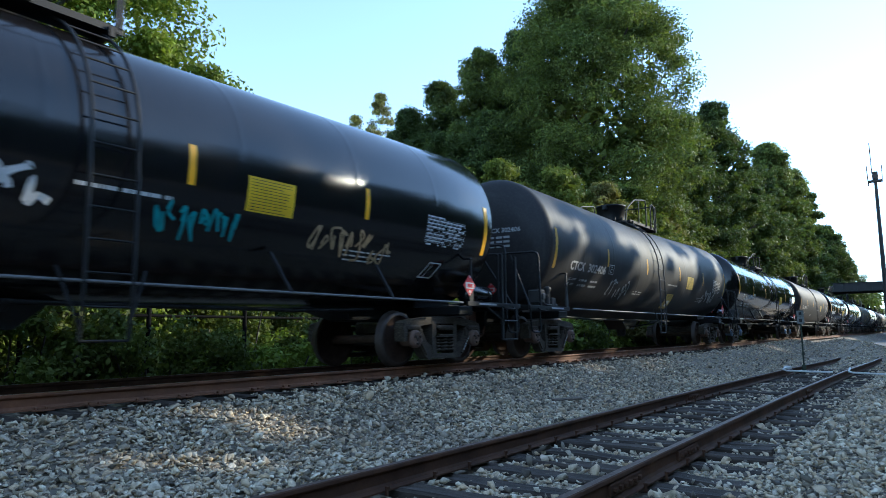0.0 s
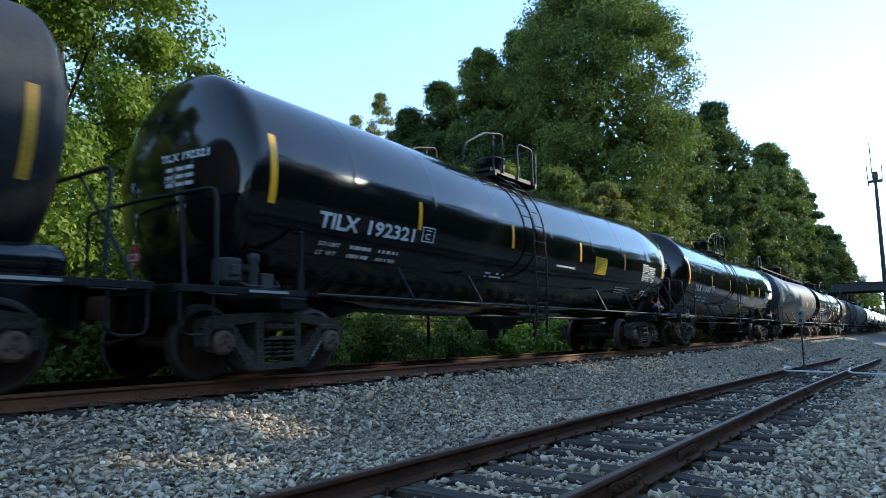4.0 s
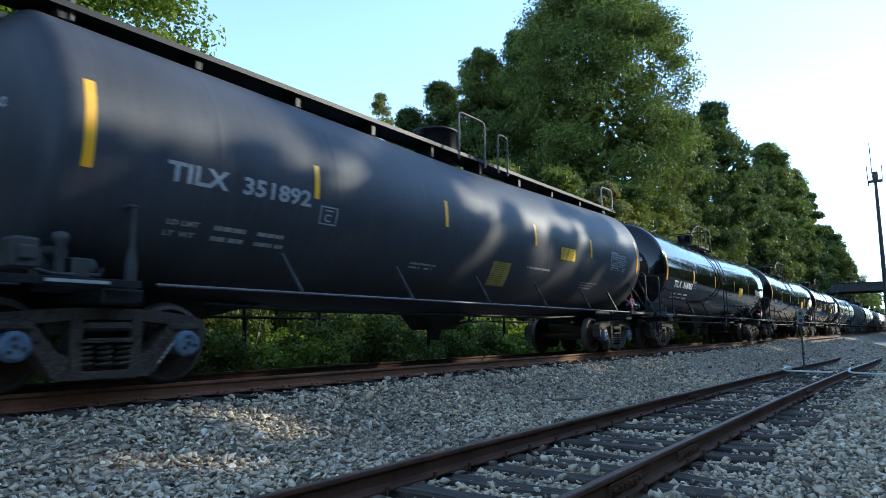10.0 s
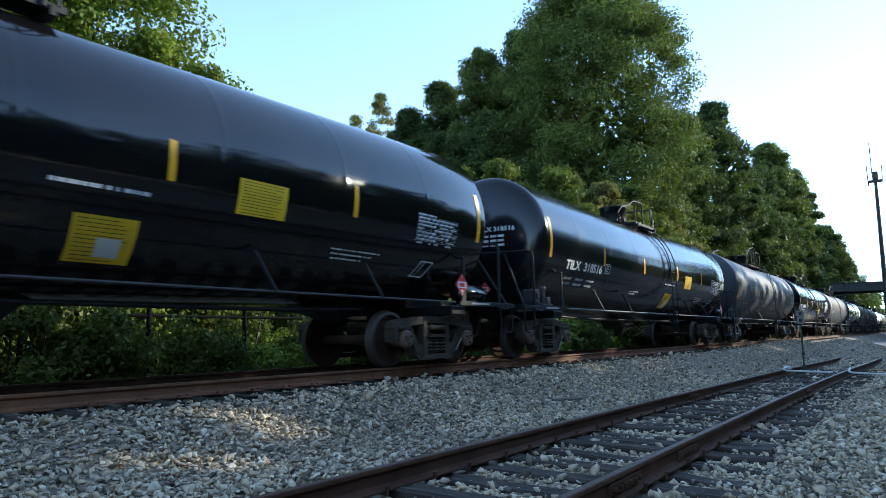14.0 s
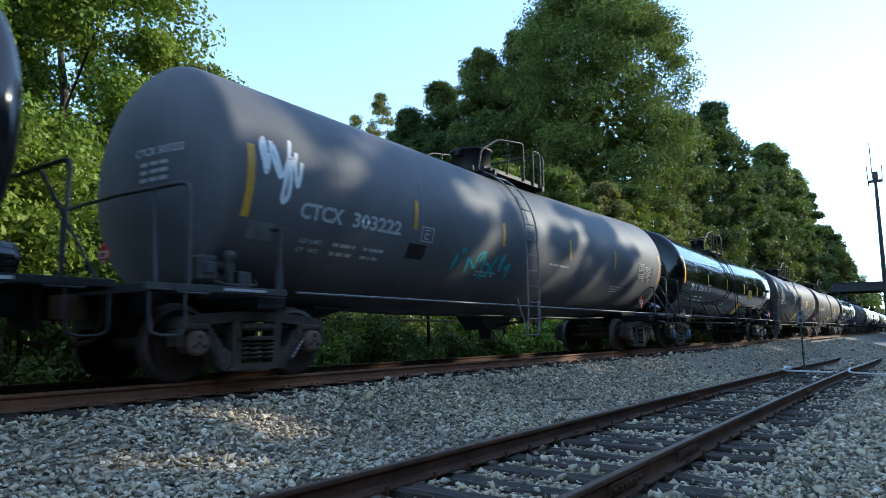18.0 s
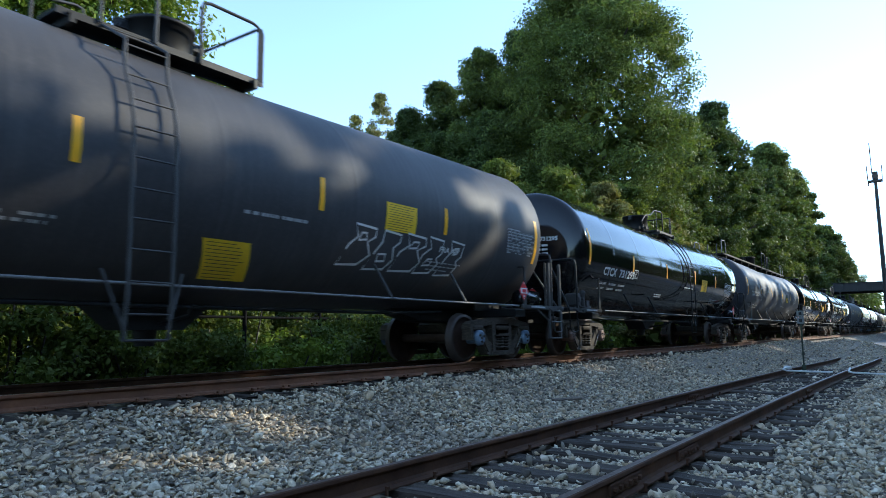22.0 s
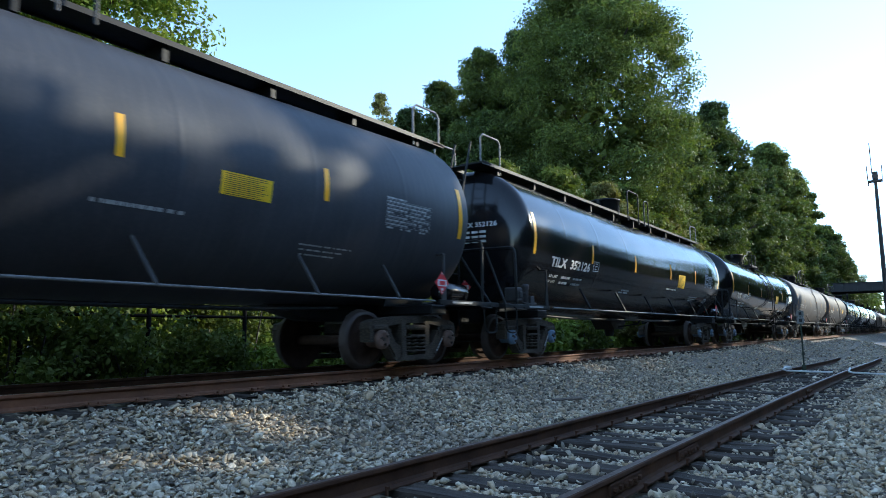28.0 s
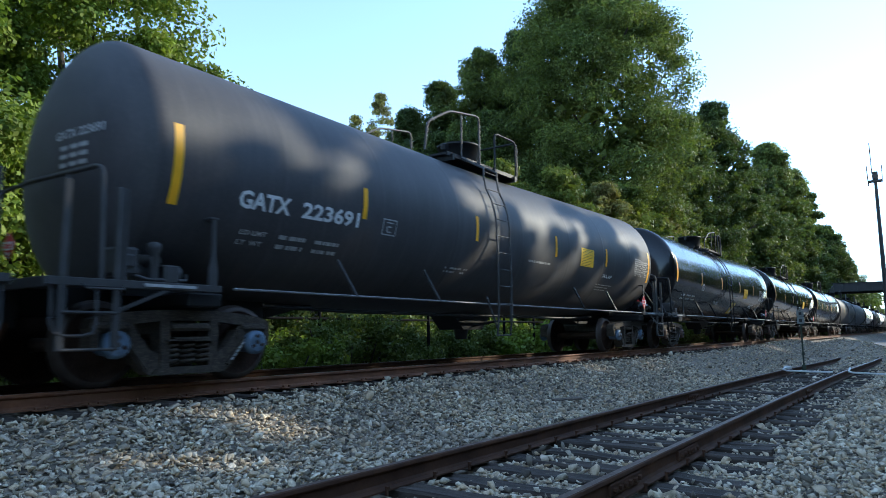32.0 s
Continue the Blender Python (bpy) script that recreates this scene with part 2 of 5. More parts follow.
def ground_material():
    m, nt, b = nodes_of("ballast_ground")
    vec = coords(nt, vary=False)
    v = nt.nodes.new("ShaderNodeTexVoronoi")
    v.inputs["Scale"].default_value = 17.0
    nt.links.new(vec, v.inputs["Vector"])
    sep = nt.nodes.new("ShaderNodeSeparateColor")
    nt.links.new(v.outputs["Color"], sep.inputs[0])
    stones = ramp(nt, sep.outputs[0], [(0.0, (0.085, 0.071, 0.052)), (0.5, (0.28, 0.24, 0.18)), (0.85, (0.33, 0.25, 0.165)), (1.0, (0.46, 0.4, 0.3))])
    big = noise_tex(nt, vec, 0.3, 4)
    mixc = mixed(nt, ramp(nt, big, [(0.42, grey(0.0)), (0.7, grey(0.6))]), stones, (0.13, 0.105, 0.08))
    # beyond the far shoulder the ballast gives way to leaf litter and soil
    pos = nt.nodes.new("ShaderNodeSeparateXYZ")
    nt.links.new(vec, pos.inputs[0])
    wob = nt.nodes.new("ShaderNodeMath")
    wob.operation = "MULTIPLY_ADD"
    wob.inputs[1].default_value = 2.0
    nt.links.new(big, wob.inputs[0])
    nt.links.new(pos.outputs["Y"], wob.inputs[2])
    lim = nt.nodes.new("ShaderNodeMapRange")
    lim.inputs["From Min"].default_value, lim.inputs["From Max"].default_value = 11.6, 12.6
    nt.links.new(wob.outputs[0], lim.inputs["Value"])
    soil = ramp(nt, noise_tex(nt, vec, 3, 6), [(0.3, (0.03, 0.035, 0.015)), (0.7, (0.075, 0.07, 0.035))])
    nt.links.new(mixed(nt, lim.outputs[0], mixc, soil), b.inputs["Base Color"])
    b.inputs["Roughness"].default_value = 0.95
    bumped(nt, b, v.outputs["Distance"], 0.6, 0.04)
    return m


GROUND = ground_material()


def leaf_material(name, dark, mid, light, through_amount=0.35, gloss=0.55):
    m, nt, b = nodes_of(name)
    g = nt.nodes.new("ShaderNodeNewGeometry")
    vec = coords(nt)
    big = noise_tex(nt, vec, 0.35, 3)
    c = ramp(nt, g.outputs["Random Per Island"], [(0.0, tuple((a + b) / 2 for a, b in zip(dark, mid))), (0.55, mid), (1.0, tuple((a + b) / 2 for a, b in zip(light, mid)))])
    bough = noise_tex(nt, vec, 1.1, 3)
    c1 = mixed(nt, 1.0, c, ramp(nt, big, [(0.3, (0.72, 0.78, 0.75)), (0.7, (1.25, 1.18, 1.0))]), "MULTIPLY")
    c2 = mixed(nt, 1.0, c1, ramp(nt, bough, [(0.3, grey(0.66)), (0.7, grey(1.34))]), "MULTIPLY")
    nt.links.new(c2, b.inputs["Base Color"])
    b.inputs["Roughness"].default_value = gloss
    b.inputs["Specular IOR Level"].default_value = 0.18
    tr = nt.nodes.new("ShaderNodeBsdfTranslucent")
    nt.links.new(mixed(nt, 1.0, c2, (1.25, 1.35, 0.6), "MULTIPLY"), tr.inputs["Color"])
    mx = nt.nodes.new("ShaderNodeMixShader")
    mx.inputs[0].default_value = through_amount
    nt.links.new(b.outputs[0], mx.inputs[1])
    nt.links.new(tr.outputs[0], mx.inputs[2])
    nt.links.new(mx.outputs[0], nt.nodes["Material Output"].inputs["Surface"])
    return m


LEAF_DARK = leaf_material("leaf_dark_green", (0.036, 0.055, 0.017), (0.072, 0.098, 0.03), (0.128, 0.15, 0.05))
LEAF_MID = leaf_material("leaf_mid_green", (0.046, 0.064, 0.018), (0.106, 0.134, 0.036), (0.21, 0.228, 0.07))
LEAF_LIGHT = leaf_material("leaf_light_green", (0.09, 0.13, 0.022), (0.175, 0.23, 0.042), (0.28, 0.325, 0.072))
LEAF_YOUNG = leaf_material("leaf_young_green", (0.075, 0.1, 0.022), (0.15, 0.18, 0.042), (0.25, 0.27, 0.075))
LEAF_OLIVE = leaf_material("leaf_olive_green", (0.12, 0.118, 0.045), (0.23, 0.215, 0.085), (0.34, 0.31, 0.13))
BARK = wood_material("bark", (0.05, 0.042, 0.035), (0.13, 0.11, 0.095))


# ---- ground: one sheet to the horizon ----
def smooth_step(a, b, t):
    t = min(max((t - a) / (b - a), 0.0), 1.0)
    return t * t * (3 - 2 * t)


def ground_z(x, y):
    low = siding_z(x) - 0.2
    near = low + (-0.70 - low) * smooth_step(1.3, 0.2, y)
    z = near + (-0.23 - near) * smooth_step(4.7, 6.5, y)
    z -= 0.035 * smooth_step(1.6, 1.2, abs(y - siding_y(x)))
    z += (-0.62 + 0.23) * smooth_step(9.6, 11.2, y)
    # a long heap of spare ballast between the tracks, and the raised crossing behind it
    z += 0.85 * math.exp(-((x - 43) / 7.0) ** 2 - ((y - 3.6) / 2.3) ** 2)
    if y > 20:
        z += (y - 20) * 0.03 if y < 120 else 3.0
    return z


def ground_sheet():
    xs = [-800, -560, -300, -150, -80, -40, -20, -10] + [i * 0.5 - 6 for i in range(0, 110)] + [50 + i * 3 for i in range(0, 30)] + [145, 180, 240, 320, 460, 640, 900]
    ys = [-500, -250, -120, -60, -30, -15, -8, -4, -2, -1] + [i * 0.25 for i in range(0, 52)] + [13.5, 15, 17, 20, 24, 30, 40, 60, 100, 180, 300, 500]
    v = np.array([(x, y, ground_z(x, y)) for x in xs for y in ys])
    n = len(ys)
    f = np.array([(i * n + j, (i + 1) * n + j, (i + 1) * n + j + 1, i * n + j + 1) for i in range(len(xs) - 1) for j in range(n - 1)])
    return tagged(new("ground", arrays_mesh("ground", v, f, GROUND, True)), "ballast and soil ground beside the railway tracks", "ground", kind="structure")


ground_sheet()


# ---- tracks ----
def rail_profile():
    """Corners (across, up) of a rail, the top of its head at zero."""
    half = [(0.0, 0.0), (0.026, -0.001), (0.034, -0.008), (0.036, -0.03), (0.028, -0.042), (0.010, -0.052), (0.009, -0.125), (0.025, -0.145), (0.070, -0.156), (0.070, -0.168)]
    return half + [(-a, b) for a, b in reversed(half[1:])]


def rail_mesh(name, line, side, body, top):
    """A rail along line (points on the middle of the track), side +1 or -1."""
    prof = rail_profile()
    n, v, f, slots = len(prof), [], [], []
    for i, p in enumerate(line):
        a, b = Vector(line[max(i - 1, 0)]), Vector(line[min(i + 1, len(line) - 1)])
        t = (b - a).normalized()
        across = Vector((-t.y, t.x, 0)).normalized()
        c = Vector(p) + across * (side * HALF_GAUGE)
        v += [c + across * u + Vector((0, 0, w)) for u, w in prof]
    for i in range(len(line) - 1):
        for k in range(n):
            f.append((i * n + k, i * n + (k + 1) % n, (i + 1) * n + (k + 1) % n, (i + 1) * n + k))
            slots.append(1 if k in (0, n - 1) else 0)
    s = Solid().add(v, f)
    s.m = slots
    s.add(v[:n] + v[-n:], [tuple(range(n)), tuple(range(2 * n - 1, n - 1, -1))])
    return s.mesh(name, body, top)


def tie_mesh(seed, length=2.6):
    """A sleeper with split, worn edges; long in y, its top at zero."""
    rnd = random.Random(seed)
    v, n = [], 9
    for i in range(n):
        y = (i / (n - 1) - 0.5) * length
        w = 0.115 + rnd.uniform(-0.012, 0.012) - (0.012 if i in (0, n - 1) else 0)
        d = rnd.uniform(-0.014, 0.004)
        for x, z in ((-w, -0.19), (-w, -0.02 + d), (-w + 0.022, d), (-0.02, d - rnd.uniform(0, 0.012)), (0.03, d - rnd.uniform(0, 0.02)), (w - 0.02, d), (w, -0.025 + d), (w, -0.19)):
            v.append((x + rnd.uniform(-0.006, 0.006), y + (rnd.uniform(-0.03, 0.03) if i in (0, n - 1) else 0), z))
    f = [(i * 8 + k, i * 8 + (k + 1) % 8, (i + 1) * 8 + (k + 1) % 8, (i + 1) * 8 + k) for i in range(n - 1) for k in range(8)]
    f += [tuple(range(7, -1, -1)), tuple(range((n - 1) * 8, n * 8))]
    return Solid().add(v, f).mesh("tie", TIE_WOOD)


TIES = [tie_mesh(s) for s in range(6)]
rnd = random.Random(3)

main_track = tagged(new("railway_track"), "main railway track with rusty rails on grey ballast", "track", kind="structure")
main_line = [(x, TRACK_Y, 0.0) for x in (-620, -200, -60, 0, 60, 120, 300, 800)]
# far rail's darker material stands for grime and for the shade under the train
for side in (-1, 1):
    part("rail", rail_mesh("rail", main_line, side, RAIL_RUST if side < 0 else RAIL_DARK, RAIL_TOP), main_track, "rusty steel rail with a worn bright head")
for i in range(150):
    x = -4 + i * 0.52 + rnd.uniform(-0.04, 0.04)
    part("tie", TIES[rnd.randrange(6)], main_track, m=pose(x, TRACK_Y + rnd.uniform(-0.05, 0.05), -0.172 + rnd.uniform(-0.008, 0.0), 0, 0, rnd.uniform(-1.5, 1.5)))
plate = Solid().box(-0.09, 0.09, -0.17, 0.17, -0.172, -0.158, c=0.003)
for sx in (-0.05, 0.05):
    for sy in (-0.085, 0.085):
        plate.box(sx - 0.012, sx + 0.012, sy - 0.016, sy + 0.016, -0.16, -0.132, c=0.004)
plate = plate.mesh("tie_plate", RAIL_RUST)
for i in range(60):
    part("tie_plate", plate, main_track, m=pose(-1 + i * 0.52, TRACK_Y - HALF_GAUGE, 0))

siding = tagged(new("railway_siding"), "old siding track with dark rails and weathered wooden ties", "track", kind="structure")
side_line = [(x * 1.0, siding_y(x), siding_z(x)) for x in range(-30, 35)]
for side in (-1, 1):
    part("rail", rail_mesh("rail", side_line, side, RAIL_DARK, RAIL_DULL), siding, "dark rusted rail with a dull head")
x, SIDING_TIES = -2.5, []
while x < 27:
    SIDING_TIES.append(x)
    slope = math.degrees(math.atan(0.0204 - 0.00156 * x))
    part("tie", TIES[rnd.randrange(6)], siding, m=pose(x, siding_y(x) - 0.08 + rnd.uniform(-0.12, 0.10), siding_z(x) - 0.168 + rnd.uniform(-0.03, 0.004), rnd.uniform(-0.8, 0.8), rnd.uniform(-2, 2), slope + rnd.uniform(-4, 4)))
    x += rnd.uniform(0.48, 0.62)
joint = Solid().box(-0.3, 0.3, 0.010, 0.035, -0.13, -0.05, c=0.006).box(-0.3, 0.3, -0.035, -0.010, -0.13, -0.05, c=0.006)
for bx in (-0.24, -0.14, -0.05, 0.05, 0.14, 0.24):
    joint.lathe([(-0.06, 0.02), (0.055, 0.02)], 6, "y", (bx, 0, -0.09), smooth=False)
joint = joint.mesh("joint_bar", RAIL_DARK)
for x, side in ((4.7, -1), (6.3, -1), (12.2, 1), (14.4, -1)):
    part("joint_bar", joint, siding, m=pose(x, siding_y(x) + side * HALF_GAUGE, siding_z(x)))
spike = Solid().box(-0.009, 0.009, -0.009, 0.009, -0.19, -0.13).box(-0.014, 0.014, -0.02, 0.014, -0.145, -0.125, c=0.004).mesh("spike", RAIL_DARK)
for i in range(22):
    for side in (-1, 1):
        for k in (-0.085, 0.085):
            x = 2.2 + i * 0.55 + rnd.uniform(-0.05, 0.05)
            part("spike", spike, siding, m=pose(x, siding_y(x) + side * HALF_GAUGE + k, siding_z(x) + rnd.uniform(0, 0.02), 0, 0, 0 if k < 0 else 180))

# a derail bar of white-painted pipe across the siding
derail = Solid()
x0 = 20.8
zr = siding_z(x0)
derail.tube([(x0 + 0.75, siding_y(x0) + 0.72, zr + 0.05), (x0 + 0.15, siding_y(x0) + 0.7, zr + 0.03), (x0, siding_y(x0) + 0.6, zr), (x0 - 0.05, siding_y(x0) - 0.45, zr - 0.02), (x0 + 0.05, siding_y(x0) - 0.5, zr - 0.02)], 0.026, 8)
derail.box(x0 + 0.7, x0 + 1.0, siding_y(x0) + 0.6, siding_y(x0) + 0.78, zr + 0.0, zr + 0.09, c=0.02)
derail.tube([(x0 + 0.9, siding_y(x0) - 0.85, zr + 0.05), (x0 + 0.1, siding_y(x0) - 0.88, zr), (x0, siding_y(x0) - 1.0, zr - 0.02), (x0, siding_y(x0) - 1.9, zr - 0.05)], 0.026, 8)
tagged(new("derail_bar", derail.mesh("derail_bar", WHITE_PIPE)), "bent white-painted pipe bars across the siding rails", "track device")


# ---- crushed stone, loose over the ballast ----
def rock_templates(n):
    out = []
    for s in range(n):
        r = np.random.RandomState(40 + s)
        bm = bmesh.new()
        bmesh.ops.create_icosphere(bm, subdivisions=1, radius=0.5)
        v = np.array([p.co for p in bm.verts])
        f = np.array([[q.index for q in t.verts] for t in bm.faces])
        bm.free()
        v *= r.uniform(0.8, 1.25, (len(v), 1))
        for _ in range(10):
            d = r.normal(size=3)
            d /= np.linalg.norm(d)
            cut = r.uniform(0.08, 0.26)
            over = v @ d - cut
            v -= np.outer(np.maximum(over, 0), d)
        v *= np.array([r.uniform(1.15, 1.6), r.uniform(0.95, 1.3), r.uniform(0.65, 0.95)])
        out.append((v, f))
    return out


ROCKS = rock_templates(8)


def scatter(name, label, count, region, size, seed, keep=None):
    """Stones over a stretch of the ground, joined into one mesh. region: x0, x1, y0, y1."""
    r = np.random.RandomState(seed)
    x0, x1, y0, y1 = region
    px, py = r.uniform(x0, x1, count), r.uniform(y0, y1, count)
    if keep is not None:
        ok = np.array([keep(a, b) for a, b in zip(px, py)])
        px, py = px[ok], py[ok]
    pz = np.array([ground_z(a, b) for a, b in zip(px, py)])
    vs, fs, base = [], [], 0
    which = r.randint(0, len(ROCKS), len(px))
    for k, (tv, tf) in enumerate(ROCKS):
        i = np.where(which == k)[0]
        if not len(i):
            continue
        yaw, lean, way = r.uniform(0, 3.1416, len(i)), r.normal(0, 0.3, len(i)), r.uniform(0, 6.2832, len(i))
        w, c = np.cos(yaw) * np.cos(lean), np.sin(yaw) * np.cos(lean)
        a, b = np.sin(lean) * np.cos(way), np.sin(lean) * np.sin(way)
        rot = np.stack([1 - 2 * (b * b + c * c), 2 * (a * b - c * w), 2 * (a * c + b * w), 2 * (a * b + c * w), 1 - 2 * (a * a + c * c), 2 * (b * c - a * w),
                        2 * (a * c - b * w), 2 * (b * c + a * w), 1 - 2 * (a * a + b * b)], 1).reshape(-1, 3, 3)
        s = size * np.exp(r.normal(0, 0.32, len(i)))
        p = np.einsum("nij,vj->nvi", rot, tv) * s[:, None, None]
        p += np.stack([px[i], py[i], pz[i] + s * r.uniform(-0.05, 0.45, len(i))], 1)[:, None, :]
        vs.append(p.reshape(-1, 3))
        fs.append((tf[None] + (np.arange(len(i)) * len(tv))[:, None, None] + base).reshape(-1, 3))
        base += len(i) * len(tv)
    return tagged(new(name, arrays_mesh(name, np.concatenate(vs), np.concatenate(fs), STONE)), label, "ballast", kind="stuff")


def off_rails(x, y):
    d = abs(y - siding_y(x))
    if d < 1.42:
        gap = min(abs(x - t) for t in SIDING_TIES)
        return not (0.66 < d < 0.86) and (gap > 0.15 or random.random() < 0.26) and random.random() < 0.85
    if y > 6.5:
        return y < 6.98 and abs((x + 4.26) % 0.52 - 0.26) > 0.13
    return abs(abs(y - TRACK_Y) - HALF_GAUGE) > 0.09


random.seed(11)
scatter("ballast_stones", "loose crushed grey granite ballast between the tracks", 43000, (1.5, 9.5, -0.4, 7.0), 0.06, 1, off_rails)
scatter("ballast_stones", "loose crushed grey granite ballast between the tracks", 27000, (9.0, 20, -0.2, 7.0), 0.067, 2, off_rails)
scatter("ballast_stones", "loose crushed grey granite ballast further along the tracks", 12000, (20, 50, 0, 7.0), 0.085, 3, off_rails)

plank = Solid().box(-0.42, 0.42, -0.05, 0.05, 0.0, 0.035, c=0.006).mesh("plank", GREY_WOOD)
tagged(new("wood_scrap", plank), "splintered grey-brown plank lying on the ballast", "wood").matrix_world = pose(6.15, 3.82, ground_z(6.15, 3.82) + 0.035, 4, 3, 34)
tagged(new("wood_scrap", plank), "short dark wooden offcut lying on the ballast", "wood").matrix_world = pose(10.6, 5.0, ground_z(10.6, 5.0) + 0.05, 3, 0, -25) @ Matrix.Diagonal((0.7, 1.2, 1.0, 1))

# ---- paved crossing and road far along the track ----
def road_patch(s, x0, x1, y0, y1, n=12, m=10):
    v = [(x0 + (x1 - x0) * i / n, y0 + (y1 - y0) * j / m, ground_z(x0 + (x1 - x0) * i / n, y0 + (y1 - y0) * j / m) + 0.03) for i in range(n + 1) for j in range(m + 1)]
    return s.add(v, [(i * (m + 1) + j, (i + 1) * (m + 1) + j, (i + 1) * (m + 1) + j + 1, i * (m + 1) + j + 1) for i in range(n) for j in range(m)], 0, True)


road = Solid()
road_patch(road, 52, 120, -9, 4.2, 40)
tagged(new("road", road.mesh("road", ASPHALT)), "sunlit grey asphalt road crossing beside the track", "road", kind="structure")


# ---- woods ----
def leaves_on(centres, radii, per, size, seed, flat=0.7, droop=0.2, pointed=False, slim=1.0):
    """Folded leaves over the outer half of clumps: verts and quads."""
    r = np.random.RandomState(seed)
    c = np.repeat(np.asarray(centres, float), per, 0)
    rad = np.repeat(np.asarray(radii, float), per)
    n = len(c)
    d = r.normal(size=(n, 3))
    d /= np.linalg.norm(d, axis=1)[:, None]
    p = c + d * (rad * np.clip(r.normal(0.68, 0.24, n), 0.1, 1.06 if slim == 1.0 else 0.92))[:, None] * np.array([1, 1, flat])
    nrm = d * 0.7 + r.normal(size=(n, 3)) * 0.55 + np.array([0, 0, 0.45])
    nrm /= np.linalg.norm(nrm, axis=1)[:, None]
    t = np.cross(nrm, r.normal(size=(n, 3)))
    t[:, 2] -= droop
    t -= nrm * np.sum(t * nrm, 1)[:, None]
    t /= np.linalg.norm(t, axis=1)[:, None] + 1e-9
    b = np.cross(nrm, t)
    s = size * r.uniform(0.6, 1.35, n)
    w = s * r.uniform(0.32, 0.5, n) * slim
    if pointed:
        v = np.stack([p - t * s[:, None] * 0.5 + b * w[:, None], p + t * s[:, None] * 0.5, p - t * s[:, None] * 0.4 - b * w[:, None]], 1)
        return v.reshape(-1, 3), np.arange(n * 3).reshape(-1, 3)
    v = np.stack([p - t * s[:, None] * 0.5, p + b * w[:, None] - nrm * (s * 0.1)[:, None], p + t * s[:, None] * 0.5 - nrm * (s * 0.12)[:, None], p - b * w[:, None] - nrm * (s * 0.1)[:, None]], 1)
    return v.reshape(-1, 3), np.arange(n * 4).reshape(-1, 4)


def crown_clumps(h, r, low, n, seed, shape=1.0, loose=6):
    """Clump centres and sizes over the rounded masses of an uneven egg-shaped crown of a tree h tall."""
    rn = np.random.RandomState(seed)
    cs, rs, masses = [], [], []
    lobes = rn.uniform(0, 6.28, 5)
    count = max(8, n // 12)
    for i in range(count):
        k = min(1.0, max(0.0, (i + rn.uniform(0, 1)) / count))
        wide = r * (math.sin(math.pi * min(1, 0.16 + 0.84 * k) ** (0.75 * shape)) ** 0.7)
        a = 2.4 * i + rn.uniform(-0.5, 0.5)
        wide *= 1 + 0.16 * math.sin(3 * a + lobes[0] + 5 * k) + 0.1 * math.sin(5 * a + lobes[1] - 7 * k)
        big = r * rn.uniform(0.28, 0.44)
        q = max(0.0, wide - big * 0.6) * rn.uniform(0.6, 1.0)
        masses.append((q * math.cos(a), q * math.sin(a), min(low + (h - low) * k, h - big * 0.8), big))
    for i in range(n):
        if i % loose < 1:
            # loose clumps between the masses
            k, a = rn.uniform(0, 1), rn.uniform(0, 6.28)
            q = r * (math.sin(math.pi * min(1, 0.16 + 0.84 * k) ** (0.75 * shape)) ** 0.7) * rn.uniform(0.2, 1.0) ** 0.5
            cs.append((q * math.cos(a), q * math.sin(a), min(low + (h - low) * k, h - r * 0.15)))
            rs.append(r * rn.uniform(0.14, 0.26))
            continue
        x, y, z, big = masses[i % count]
        d = rn.normal(size=3)
        d[2] += 0.35
        d /= np.linalg.norm(d)
        d *= big * rn.uniform(0.45, 1.0) ** 0.5
        size = r * rn.uniform(0.1, 0.2)
        cs.append((x + d[0], y + d[1], max(low * 0.5, min(z + d[2] * 0.8, h - size * 0.6))))
        rs.append(size)
    return np.array(cs), np.array(rs)


def limb_solid(h, r, low, cs, seed):
    rn = random.Random(seed)
    s, limbs = Solid(), Solid()
    bend = [(0, 0, -0.6)]
    for i in range(1, 7):
        z = h * 0.82 * i / 6
        bend.append((rn.uniform(-0.02, 0.02) * h * i / 6, rn.uniform(-0.02, 0.02) * h * i / 6, z))
    base = 0.018 * h + 0.03
    for i in range(6):
        k0, k1 = 1 - i / 6.6, 1 - (i + 1) / 6.6
        a, b = Vector(bend[i]), Vector(bend[i + 1])
        ring = []
        for p, w in ((a, base * k0), (b, base * k1)):
            ring += [p + Vector((w * math.cos(t * 0.7854), w * math.sin(t * 0.7854), 0)) for t in range(8)]
        s.add(ring, [(t, (t + 1) % 8, 8 + (t + 1) % 8, 8 + t) for t in range(8)], 0, True)
    for c in rn.sample([tuple(c) for c in cs], min(16, len(cs))):
        z = max(low * 0.7, c[2] - math.hypot(c[0], c[1]) * 0.7)
        i = min(5, int(z / (h * 0.82) * 6))
        a = Vector(bend[i])
        a.z = z
        mid = a.lerp(Vector(c), 0.5) + Vector((0, 0, 0.05 * h * rn.random()))
        limbs.tube([a, mid, Vector(c)], base * 0.17 * (1.3 - z / h), 5)
    return s, limbs


def wooden_parts(tree, h, r, low, cs, seed):
    trunk, limbs = limb_solid(h, r, low, cs, seed)
    part("trunk", trunk.mesh("trunk", BARK), tree, "grey-brown trunk")
    tagged(part("limb", limbs.mesh("limb", BARK), tree, "thin grey-brown limbs"), kind="stuff")


